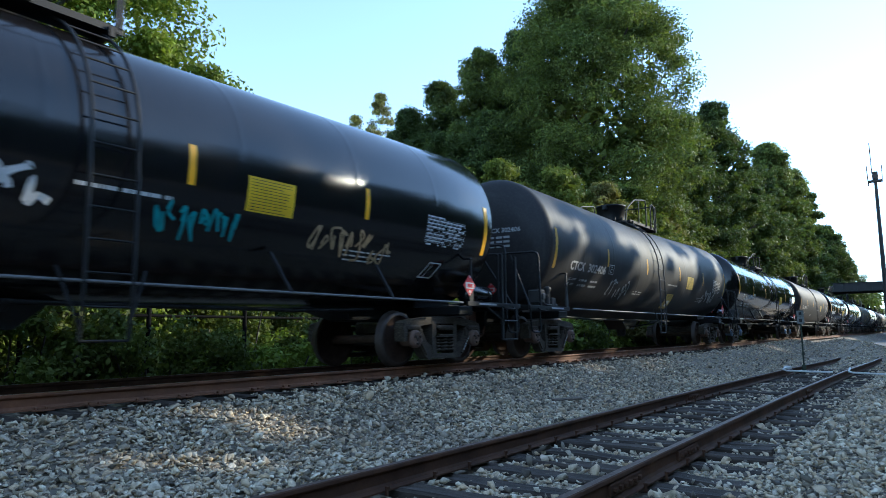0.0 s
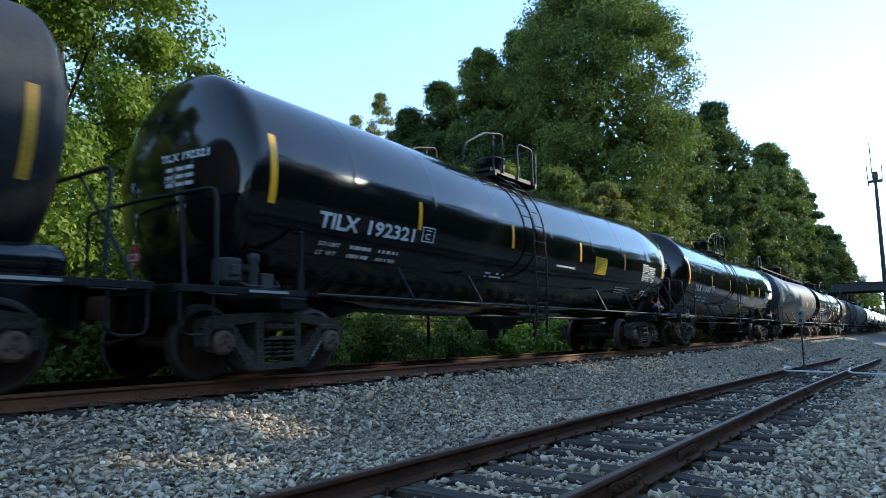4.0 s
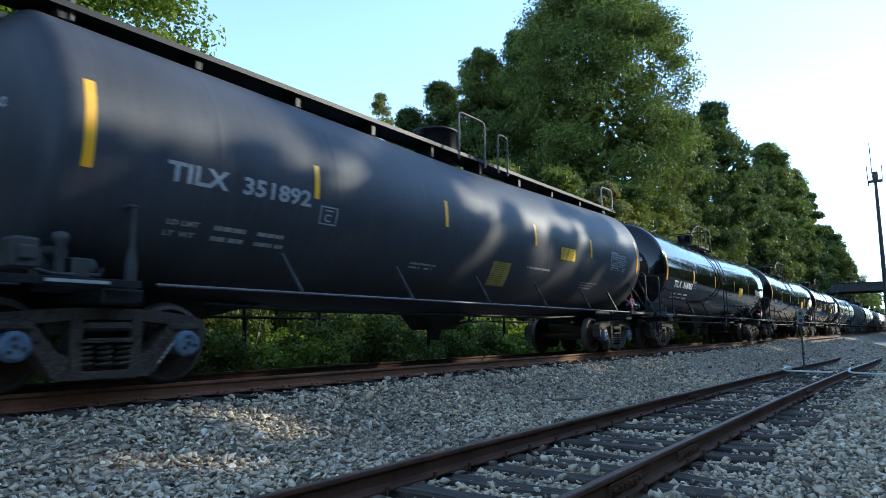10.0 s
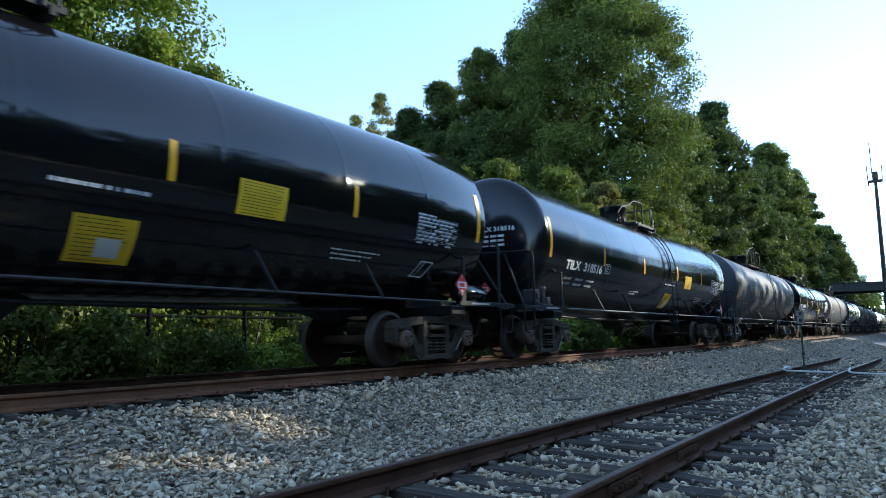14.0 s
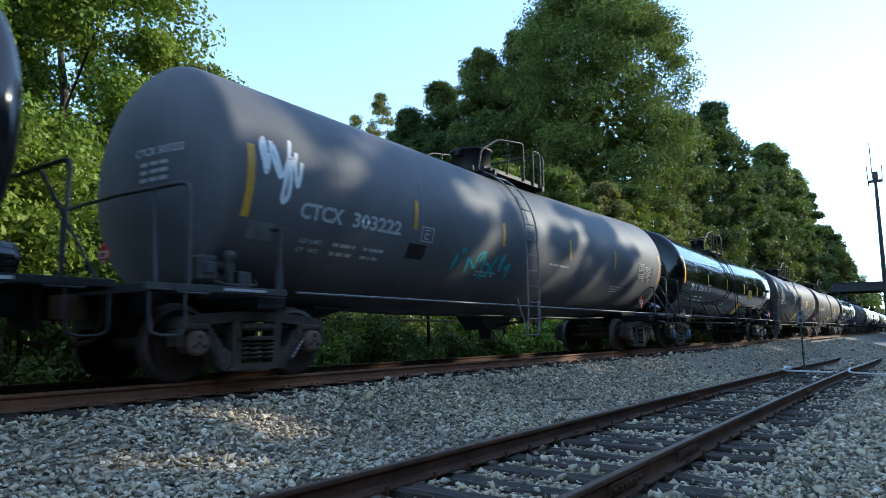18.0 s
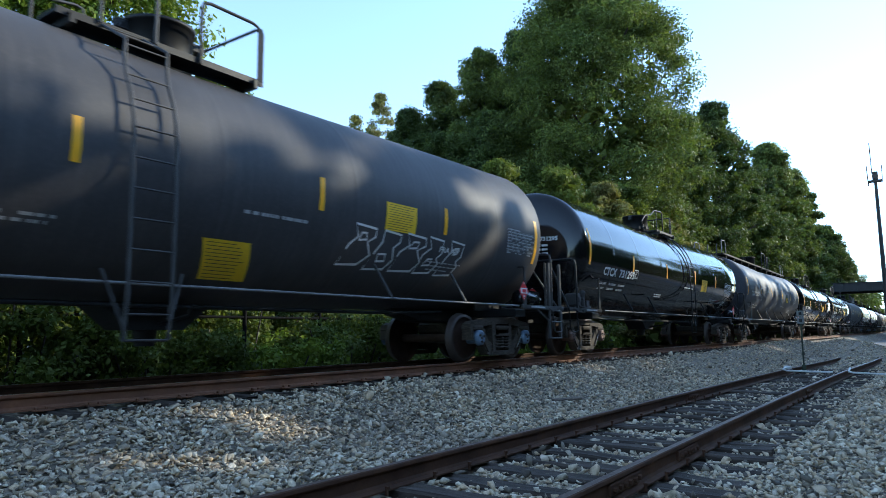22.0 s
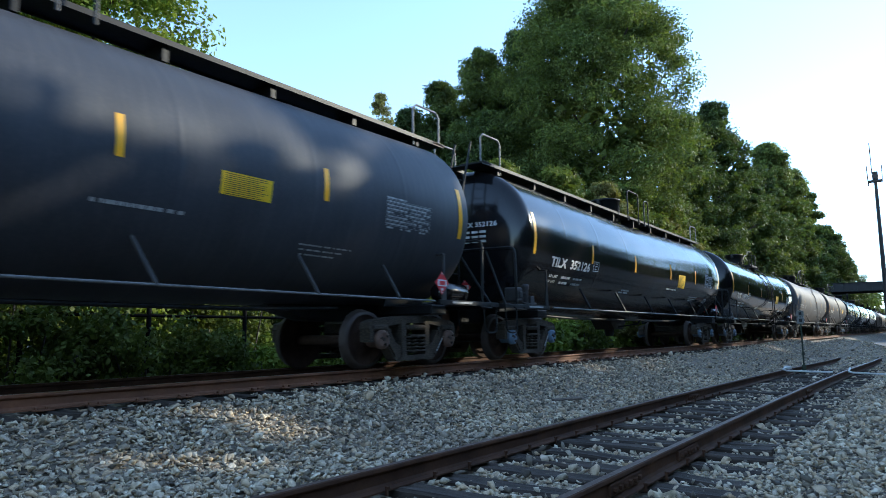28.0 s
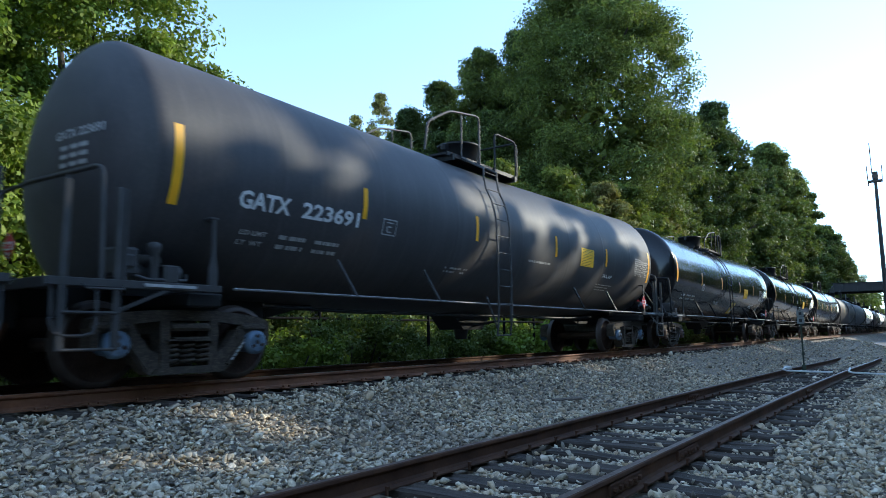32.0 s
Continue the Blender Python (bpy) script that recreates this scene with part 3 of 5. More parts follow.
def core_leaves(h, r, low, n, size, seed, shape, k=4):
    """Larger leaves deep inside a crown, which close it to the light."""
    rn, cs = np.random.RandomState(seed), []
    for _ in range(n):
        t, a = rn.uniform(0.05, 0.86), rn.uniform(0, 6.28)
        q = r * (math.sin(math.pi * min(1, 0.16 + 0.84 * t) ** (0.75 * shape)) ** 0.7) * 0.62 * math.sqrt(rn.uniform(0, 1))
        cs.append((q * math.cos(a), q * math.sin(a), low + (h - low) * t))
    return leaves_on(cs, [r * 0.12] * n, k, size, seed + 3, pointed=True)


def joined(a, b):
    """Two sets of leaves as one, all faces with three corners."""
    (va, fa), (vb, fb) = a, b
    if fa.shape[1] == 4:
        fa = np.concatenate([fa[:, :3], fa[:, [0, 2, 3]]])
    return np.concatenate([va, vb]), np.concatenate([fa, fb + len(va)])


def make_tree(name, x, y, h, r, low, n, per, leaf, mat, seed, label, shape=1.0, group="", pointed=False, core=500, loose=6, slim=1.0):
    cs, rs = crown_clumps(h, r, low, n, seed, shape, loose)
    v, f = leaves_on(cs, rs, per, leaf, seed + 1, pointed=pointed, slim=slim)
    if core:
        v, f = joined((v, f), core_leaves(h, r, low, core, max(0.55, leaf * 2.6), seed + 2, shape))
    tree = tagged(new(name), label, "tree", group)
    tree.matrix_world = pose(x, y, ground_z(x, y))
    wooden_parts(tree, h, r, low, cs, seed)
    part("crown", arrays_mesh("crown", v, f, mat), tree, "dense leafy crown")
    return tree


ROW = "woods beside the track"
make_tree("tree", 42.4, 17.3, 26.9, 7.0, 2.0, 760, 380, 0.16, LEAF_MID, 21, "tall broad tulip tree with dense green crown", 1.65, ROW, True, 1400, 3)
# x, y, height, crown radius, lowest leaves, material, label
WOODS = [
    (8.1, 18.2, 13.8, 5.0, 1.5, LEAF_LIGHT, "leafy tree with long drooping leaves beside the track"),
    (3, 17, 12.5, 4.6, 0.5, LEAF_LIGHT, "leafy tree overgrown with vines beside the track"),
    (-3, 18, 12, 4.6, 0.5, LEAF_LIGHT, "leafy tree overgrown with vines beside the track"),
    (14, 25, 9, 4.2, 1.0, LEAF_DARK, "dark green tree behind the brush"),
    (20, 30, 10.5, 4.4, 1.0, LEAF_DARK, "dark green tree behind the brush"),
    (27.5, 33, 12.5, 4.4, 1.0, LEAF_DARK, "dark green tree behind the brush"),
    (40.1, 44.6, 19.6, 2.9, 4.0, LEAF_OLIVE, "pale airy tree rising over the woods"),
    (36.6, 45.6, 18.2, 2.3, 4.0, LEAF_OLIVE, "pale airy tree rising over the woods"),
    (47, 40.5, 23.6, 2.6, 6.0, LEAF_OLIVE, "pale airy tree rising over the woods"),
    (44.6, 41.6, 21, 2.4, 5.0, LEAF_OLIVE, "pale airy tree rising over the woods"),
    (39.2, 31, 18.1, 3.4, 2.0, LEAF_DARK, "dark green tree in the woods"),
    (42.3, 30.2, 21, 3.5, 2.0, LEAF_DARK, "dark green tree in the woods"),
    (42.6, 26.3, 23, 3.9, 2.0, LEAF_MID, "green tree deep in the woods"),
    (44.6, 23.8, 24.6, 4.2, 2.0, LEAF_DARK, "dark green tree in the woods"),
    (33.9, 31, 15, 3.9, 1.0, LEAF_DARK, "dark green tree in the woods"),
    (32.4, 26.7, 13, 3.6, 1.0, LEAF_DARK, "dark green tree in the woods"),
    (36, 25.2, 14.4, 3.9, 1.0, LEAF_DARK, "dark green tree in the woods"),
    (38.2, 23.3, 16.2, 4.2, 1.0, LEAF_DARK, "dark green tree in the woods"),
    (60.6, 13.6, 21.3, 3.5, 7.0, LEAF_DARK, "tall dark green tree along the track"),
    (55.5, 15.4, 17.6, 4.4, 2.0, LEAF_DARK, "tall dark green tree along the track"),
    (81.2, 12.6, 22.2, 4.2, 3.0, LEAF_MID, "tall green tree along the track"),
    (68.8, 13.4, 16.8, 4.7, 1.0, LEAF_DARK, "green tree along the track"),
    (75, 12.8, 18.2, 3.9, 1.0, LEAF_DARK, "green tree along the track"),
    (89.6, 11.6, 20.6, 3.8, 2.0, LEAF_MID, "tall green tree along the track"),
    (99.8, 13.0, 17.6, 3.0, 1.0, LEAF_DARK, "tall dark green tree along the track"),
    (139.5, 15.4, 18.0, 4.6, 3.0, LEAF_DARK, "dark spreading tree behind the bridge"),
    (161, 14.8, 20.0, 5.0, 2.0, LEAF_DARK, "dark spreading tree behind the bridge"),
    (173, 14.6, 20.0, 5.2, 1.0, LEAF_DARK, "dark spreading tree behind the bridge"),
    (149.5, 14.6, 21.6, 5.6, 7.0, LEAF_DARK, "dark spreading tree behind the bridge"),
    (67.1, 12.6, 12.4, 4.2, 0.5, LEAF_MID, "green tree along the track"),
    (84, 12, 13.3, 4.2, 0.5, LEAF_DARK, "green tree along the track"),
    (27.4, 18.4, 9.5, 2.6, 0.5, LEAF_YOUNG, "young light green tree at the edge of the woods"),
    (29.1, 17.0, 10.0, 2.5, 0.5, LEAF_YOUNG, "young light green tree at the edge of the woods"),
    (31.0, 14.4, 9.6, 2.6, 0.5, LEAF_YOUNG, "young light green tree at the edge of the woods"),
    (33.0, 13.2, 9.0, 2.4, 0.5, LEAF_OLIVE, "young olive green tree at the edge of the woods"),
    (35.4, 12.8, 9.3, 2.6, 0.5, LEAF_YOUNG, "young light green tree at the edge of the woods"),
    (38.2, 12.7, 8.8, 2.6, 0.5, LEAF_YOUNG, "young light green tree at the edge of the woods"),
    (41.2, 12.6, 9.0, 2.5, 0.5, LEAF_OLIVE, "young olive green tree at the edge of the woods"),
    (44.4, 12.8, 9.6, 2.7, 0.5, LEAF_YOUNG, "young light green tree at the edge of the woods"),
    (50.0, 13.4, 10.5, 2.8, 0.5, LEAF_MID, "young green tree at the edge of the woods"),
    (58.0, 13.2, 9.6, 2.8, 0.5, LEAF_MID, "young green tree at the edge of the woods"),
    (24, 19.5, 8, 3.0, 0.5, LEAF_MID, "green tree behind the brush"),
    (18.5, 20.5, 7.2, 3.0, 0.5, LEAF_DARK, "green tree behind the brush"),
]
for i, (x, y, h, r, low, mat, label) in enumerate(WOODS):
    d = math.hypot(x, y)
    near = d < 22
    airy = label[0] == "p"
    leaf = 0.125 if near else min(0.27, 0.0024 * d + 0.045)
    n = int(60 + r * (h - low) * 4.2) if not airy else 150
    per = 640 if near else 240 if d < 60 else 170
    make_tree("tree", x, y, h, r, low, n, per if not airy else 85, leaf, mat, 100 + 7 * i, label, 0.95 + 0.35 * ((i * 7) % 5) / 5, ROW, not near, 0 if airy or near else int(40 + r * (h - low) * 6), 1 if airy else 2, 0.85 if near else 1.0)


# brush: a leafy bank along the far side of the track, in several bushes
def make_bush(x, y, w, d, h, mat, seed, leaf, n, per):
    rn = np.random.RandomState(seed)
    cs = np.stack([rn.uniform(-w / 2, w / 2, n), rn.uniform(-d / 2, d / 2, n), rn.uniform(0.05, 1.0, n) ** 1.2 * h], 1)
    rs = rn.uniform(0.25, 0.55, n) * min(1.0, h / 2.0 + 0.2)
    v, f = leaves_on(cs, rs, per, leaf, seed + 5, 0.8, 0.3)
    bush = tagged(new("bush"), "dense green brush and vines along the far side of the track", "bush", "brush beside the track")
    bush.matrix_world = pose(x, y, ground_z(x, y) - 0.1)
    s = Solid()
    for k in range(14):
        c = cs[(k * 5) % n]
        s.tube([(c[0] * 0.5, c[1] * 0.5, -0.1), (c[0] * 0.8, c[1] * 0.8, c[2] * 0.5), tuple(c)], 0.02, 5)
    tagged(part("stem", s.mesh("stem", BARK), bush, "thin brown stems"), kind="stuff")
    part("foliage", arrays_mesh("foliage", v, f, mat), bush, "green leaves")


rb = random.Random(8)
x = 2.0
while x < 52:
    d = math.hypot(x, 13)
    make_bush(x, 12.7 + rb.uniform(-0.3, 0.5), 3.4, 2.0, rb.uniform(1.0, 2.1), (LEAF_MID, LEAF_LIGHT, LEAF_LIGHT)[rb.randrange(3)], int(x * 31), 0.1 if d < 24 else 0.18, 60, 150 if d < 24 else 70)
    make_bush(x + 1, 15.4 + rb.uniform(-0.3, 0.5), 3.6, 2.6, rb.uniform(2.2, 4.8) if not 11 < x < 24 else rb.uniform(1.2, 2.6), (LEAF_LIGHT, LEAF_MID, LEAF_LIGHT)[rb.randrange(3)], int(x * 37), 0.12 if d < 24 else 0.2, 80, 150 if d < 24 else 70)
    x += 2.9 if x < 26 else 4.5

# fence of two steel rails between posts in the brush
FENCE_BLACK = plain("fence_black", (0.004, 0.004, 0.004), 0.9, 0.0, 0.3, 5, 0.2, (0.012, 0.01, 0.008), 0.5, 0.1)
fence = tagged(new("fence"), "dark two-rail steel fence overgrown by brush", "fence")
rail_mesh_f = Solid().tube([(0, 13.2, 1.3), (20, 13.2, 1.3), (40, 13.2, 1.32)], 0.035, 6).mesh("fence_rail", FENCE_BLACK)
part("fence_rail", rail_mesh_f, fence)
part("fence_rail", rail_mesh_f, fence, m=pose(0, 0, -0.32))
post_mesh = Solid().lathe([(-0.8, 0.05), (1.25, 0.05), (1.28, 0.03)], 8, "z").mesh("post", FENCE_BLACK)
for i in range(14):
    part("post", post_mesh, fence, m=pose(3 + i * 2.45, 13.2, 0.12))

# far woods closing the view
def far_woods(x, y, length, depth, h, seed, turn=0.0, n=260):
    rn = np.random.RandomState(seed)
    cs = np.stack([rn.uniform(-length / 2, length / 2, n), rn.uniform(-depth / 2, depth / 2, n), rn.uniform(0.0, 1.0, n) ** 0.8 * h * rn.uniform(0.75, 1.0, n)], 1)
    v, f = leaves_on(cs, rn.uniform(1.6, 3.4, n), 130, 0.75, seed, pointed=True)
    w = tagged(new("far_woods", arrays_mesh("far_woods", v, f, LEAF_MID)), "distant green woods on either side of the railway", "woods", kind="stuff")
    w.matrix_world = pose(x, y, ground_z(x, y), 0, 0, turn)


far_woods(290, 31, 38, 24, 16, 5, 90)
far_woods(60, 62, 190, 14, 13, 6)
far_woods(170, 34, 120, 20, 15, 7)


# trees behind the camera, whose crowns shade the near part of the track: close below, open towards the top
def shade_clumps(h, r, low, n, seed, top, dense):
    """Clumps that close a crown up to the share dense of its height and thin out above."""
    rn, cs, rs = np.random.RandomState(seed), [], []
    for i in range(n):
        high = i < n * top
        z = h * (rn.uniform(dense - 0.05, 0.97) if high else rn.uniform(low / h + 0.06, dense))
        wide = r * (1.0 if not high else math.sqrt(max(0.1, 1 - ((z / h - 0.6) / 0.45) ** 2)))
        a, q = rn.uniform(0, 6.28), wide * math.sqrt(rn.uniform(0, 1))
        cs.append((q * math.cos(a), q * math.sin(a), z))
        rs.append(r * (rn.uniform(0.08, 0.145) if high else rn.uniform(0.18, 0.27)))
    return np.array(cs), np.array(rs)


def shade_tree(x, y, h, r, n, per, leaf, seed, top=0.18, dense=0.83):
    cs, rs = shade_clumps(h, r, 1.0, n, seed, top, dense)
    v, f = joined(leaves_on(cs, rs, per, leaf, seed + 1), core_leaves(h * dense, r, 0.5, 260, 1.1, seed + 2, 1.0))
    tree = tagged(new("tree"), "leafy tree behind the siding, added for its shade", "tree", "shade trees")
    tree.matrix_world = pose(x, y, -0.7)
    wooden_parts(tree, h, r, 1.0, cs, seed)
    part("crown", arrays_mesh("crown", v, f, LEAF_MID), tree, "leafy crown")


ROW_X = [-16 + 4.1 * k for k in range(10)] + [23.8, 28.0] + [32.2 + 4.0 * k for k in range(10)]
for k, x in enumerate(ROW_X):
    h = (10.6 if x < 8 else 13.2 if x < 17 else 12.9 if x == 28.0 else SHADE_TOP) + 0.8 * ((k * 3) % 5 - 2) / 2
    shade_tree(x, -11.2 - (1.6 * ((k * 5) % 4) / 3 if not 22 < x < 33 else 0.0), h, 2.9 if 22 < x < 33 else 3.7, 120, 46, 0.45, 900 + 11 * k, dense=0.87 if x == 32.2 else 0.82)
# extra unseen tree, added to keep the sun's glint off the near tanks
shade_tree(33.4, -13.2, 18.0, 2.6, 130, 46, 0.45, 1301, 0.1, 0.95)
# the last six are unseen, added to keep the far cars out of the sun
for k, (x, y) in enumerate(((112.5, -3.2), (113.5, -9.5), (116.0, -15.0), (117.5, -4.6), (141, -3.5), (144, -9.5), (150, -5), (157, -8), (165, -6), (128, -20), (136, -20), (143, -19), (150, -20), (157, -18), (164, -19))):
    make_tree("tree", x, y, 23.5 + (k * 3) % 4, 4.7, 0.5, 130, 60, 0.5, LEAF_MID, 950 + 11 * k, "leafy tree behind the siding, added for its shade", 1.0, "shade trees", core=400)

# unseen woods to the right and behind, added to darken the tanks' reflections
far_woods(-60, -34, 160, 10, 15, 10, 0, 240)
far_woods(150, -32, 220, 10, 19, 11, 0, 560)
far_woods(290, -12, 240, 8, 17, 12, 0, 320)

# ---- bridge over the tracks, pole, sign ----
bridge = tagged(new("road_bridge"), "dark steel plate girder bridge over the tracks", "bridge")
bx = 125.0
for gx in (bx, bx + 8):
    g = Solid().box(gx - 0.02, gx + 0.02, -14, 34, 6.62, 8.0)
    g.box(gx - 0.2, gx + 0.2, -14, 34, 6.6, 6.66).box(gx - 0.2, gx + 0.2, -14, 34, 7.96, 8.02)
    for k in range(25):
        g.box(gx - 0.16, gx + 0.16, -14 + k * 2 - 0.02, -14 + k * 2 + 0.02, 6.66, 7.96)
    part("girder", g.mesh("girder", BRIDGE_STEEL), bridge, "dark riveted plate girder")
part("deck", Solid().box(bx + 0.2, bx + 7.8, -14, 34, 7.2, 7.5).mesh("deck", CONCRETE), bridge, "concrete road deck")
for py in (1.9, 13.6):
    part("pier", Solid().box(bx + 0.3, bx + 7.5, py - 0.55, py + 0.55, -1.2, 6.6, c=0.05).mesh("pier", BRIDGE_STEEL), bridge, "dark pier")
for py in (-15, 35):
    part("abutment", Solid().box(bx - 1, bx + 9, py - 1.6, py + 1.6, -1.2, 7.2, c=0.05).mesh("abutment", CONCRETE), bridge, "concrete abutment")

px, py = 96.0, 3.25
pole = tagged(new("radio_mast"), "slim dark radio mast with whip aerials", "mast")
pole.matrix_world = pose(px, py, -0.6)
part("shaft", Solid().lathe([(0, 0.3), (8, 0.25), (16, 0.19), (19.9, 0.16)], 12, "z").mesh("shaft", POLE), pole)
part("crosshead", Solid().box(-0.3, 0.3, -0.75, 0.75, 19.0, 19.25, c=0.03).box(-0.2, 0.2, -0.3, 0.3, 19.3, 20.3, c=0.03).mesh("crosshead", POLE), pole)
for wx, wy, wz, wh in ((0, -0.7, 19.0, 2.0), (0, 0.75, 18.6, 2.6), (0, 0.3, 20.0, 4.0)):
    part("aerial", Solid().tube([(wx, wy, wz), (wx, wy * 1.1, wz + wh)], 0.05, 6).mesh("aerial", POLE), pole, "thin whip aerial")

SIGN_GREY = plain("sign_weathered_grey", (0.13, 0.14, 0.13), 0.6, 0.0, 0.2, 9, 0.05, dirty=0.5)
sign = tagged(new("track_sign"), "small weathered sign plates on a thin green post", "sign")
sx, sy = 23.4, 3.07
sign.matrix_world = pose(sx, sy, ground_z(sx, sy), 0, 0, 8)
part("post", Solid().box(-0.025, 0.025, -0.022, 0.022, -0.1, 1.98).box(-0.06, 0.06, -0.06, 0.06, -0.1, 0.3, c=0.01).mesh("post", plain("sign_post_green", (0.022, 0.035, 0.018), 0.7)), sign, "thin dark green post")
for z, w, hh in ((1.87, 0.1, 0.09), (1.66, 0.1, 0.1)):
    pl = part("plate", Solid().box(-0.05, -0.038, -w, w, z - hh, z + hh, c=0.004).mesh("plate", SIGN_GREY), sign, "weathered grey sign plate")
    part("marking", Solid().box(-0.056, -0.051, -0.04, 0.04, z - hh * 0.5, z + hh * 0.5).mesh("marking", STEEL_BLACK), pl, "dark worn marking")


# ---- the train ----
# A car's own space: x runs from -9.0 (leading coupler) to +9.0, y across (-y faces the siding), z = 0 on the rail.
# Lengths along the tank are counted from the leading yellow stripe: u = x + HALF.
HALF = 7.68
RAD = 1.525
Z_END, Z_MID = 2.56, 2.43     # the tank's axis dips to the middle, where it drains
SEAM = -0.16                    # u of the joint of barrel and head
HEAD = 0.42
WHEEL_R, AXLE, BOGIE_U, BOGIE_REAR = 0.457, 0.889, 0.5, 14.58


def axis_z(u):
    k = min(1.0, abs(u - HALF) / (HALF - SEAM))
    return Z_MID + (Z_END - Z_MID) * k


def on_tank(u, z, out=0.005):
    """The place on the tank's near side at u and height z."""
    a = axis_z(u)
    s = min(max((z - a) / RAD, -0.999), 0.999)
    c = math.sqrt(1 - s * s)
    return (u - HALF, -(RAD + out) * c, a + (RAD + out) * s)


def on_head(y, z, out=0.006):
    """The place on the leading head at y, z."""
    q = (y * y + (z - Z_END) ** 2) / (RAD * RAD)
    return (SEAM - HALF - (HEAD + out) * math.sqrt(max(0.0, 1 - q)) - out, y, z)


def tank_mesh(mat):
    n, rings = 60, []
    for i in range(11):
        a = math.pi / 2 * (i / 10)
        rings.append((SEAM - HEAD * math.cos(a), max(0.02, RAD * math.sin(a)), Z_END))
    seams = [1.5, 3.4, 5.4, HALF, 9.9, 11.9, 13.8]
    us = [SEAM]
    rings[-1] = (SEAM, RAD, Z_END)
    rings.append((SEAM + 0.08, RAD, axis_z(SEAM + 0.08)))
    for s in seams:
        us += [s - 0.09, s - 0.03, s - 0.012, s + 0.012, s + 0.03, s + 0.09]
    for k, u in enumerate(us[1:]):
        bead = 0.0018 if k % 6 in (2, 3) else 0.0
        rings.append((u, RAD + bead, axis_z(u)))
    for i in range(11):
        a = math.pi / 2 * (1 - i / 10)
        rings.append((2 * HALF - SEAM + HEAD * math.cos(a), max(0.02, RAD * math.sin(a)), Z_END))
    v, f = [], []
    for u, r, z in rings:
        v += [(u - HALF, r * math.sin(2 * math.pi * k / n), z + r * math.cos(2 * math.pi * k / n)) for k in range(n)]
    for i in range(len(rings) - 1):
        f += [(i * n + k, i * n + (k + 1) % n, (i + 1) * n + (k + 1) % n, (i + 1) * n + k) for k in range(n)]
    e = (len(rings) - 1) * n
    s = Solid().add(v, f, 0, True)
    s.add(v[:n] + v[e:], [tuple(range(n - 1, -1, -1)), tuple(range(n, 2 * n))], 0, True)
    return s.mesh("tank", mat)


def patch(s, u0, u1, z0, z1, slot=0, out=0.005, lean=0.0, nz=5):
    """A curved rectangle on the tank's side; lean shifts its foot along u."""
    nu = 1 if u1 - u0 < 1.0 else 3
    v, f = [], []
    for i in range(nu + 1):
        for j in range(nz + 1):
            z = z0 + (z1 - z0) * j / nz
            v.append(on_tank(u0 + (u1 - u0) * i / nu + lean * (1 - j / nz), z, out))
    for i in range(nu):
        for j in range(nz):
            a = i * (nz + 1) + j
            f.append((a, a + nz + 1, a + nz + 2, a + 1))
    return s.add(v, f, slot, True)


def lettering(body, place, x0, x1, y0, y1, mat, cuts=6):
    """Letters of the built-in font, fitted to x0..x1 by y0..y1 and laid on a surface by place(x, y)."""
    cu = bpy.data.curves.new("letters", "FONT")
    cu.body, cu.size, cu.offset, cu.resolution_u = body, 1.0, 0.03, 2
    ob = bpy.data.objects.new("letters", cu)
    scene.collection.objects.link(ob)
    me = bpy.data.meshes.new_from_object(ob.evaluated_get(bpy.context.evaluated_depsgraph_get()))
    bpy.data.objects.remove(ob)
    bpy.data.curves.remove(cu)
    bm = bmesh.new()
    bm.from_mesh(me)
    lo = [min(v.co[i] for v in bm.verts) for i in (0, 1)]
    hi = [max(v.co[i] for v in bm.verts) for i in (0, 1)]
    for k in range(1, cuts):
        bmesh.ops.bisect_plane(bm, geom=bm.verts[:] + bm.edges[:] + bm.faces[:], plane_co=(0, lo[1] + (hi[1] - lo[1]) * k / cuts, 0), plane_no=(0, 1, 0))
    for v in bm.verts:
        v.co = place(x0 + (v.co.x - lo[0]) / (hi[0] - lo[0]) * (x1 - x0), y0 + (v.co.y - lo[1]) / (hi[1] - lo[1]) * (y1 - y0))
    bm.to_mesh(me)
    bm.free()
    me.materials.clear()
    me.materials.append(mat)
    return me


def word_bars(s, u0, u1, z0, z1, seed, slot=0, fill=0.8):
    """A line of lettering too small to read, as bars of the words' size."""
    r = random.Random(seed)
    u = u0
    while u < u1 - 0.04:
        w = min(r.choice((0.05, 0.07, 0.1, 0.14)), u1 - u)
        if r.random() < max(fill, 0.85):
            patch(s, u, u + w - 0.014, z0, z1, slot, 0.005, nz=1)
        u += w + r.choice((0.0, 0.0, 0.03))
    return s


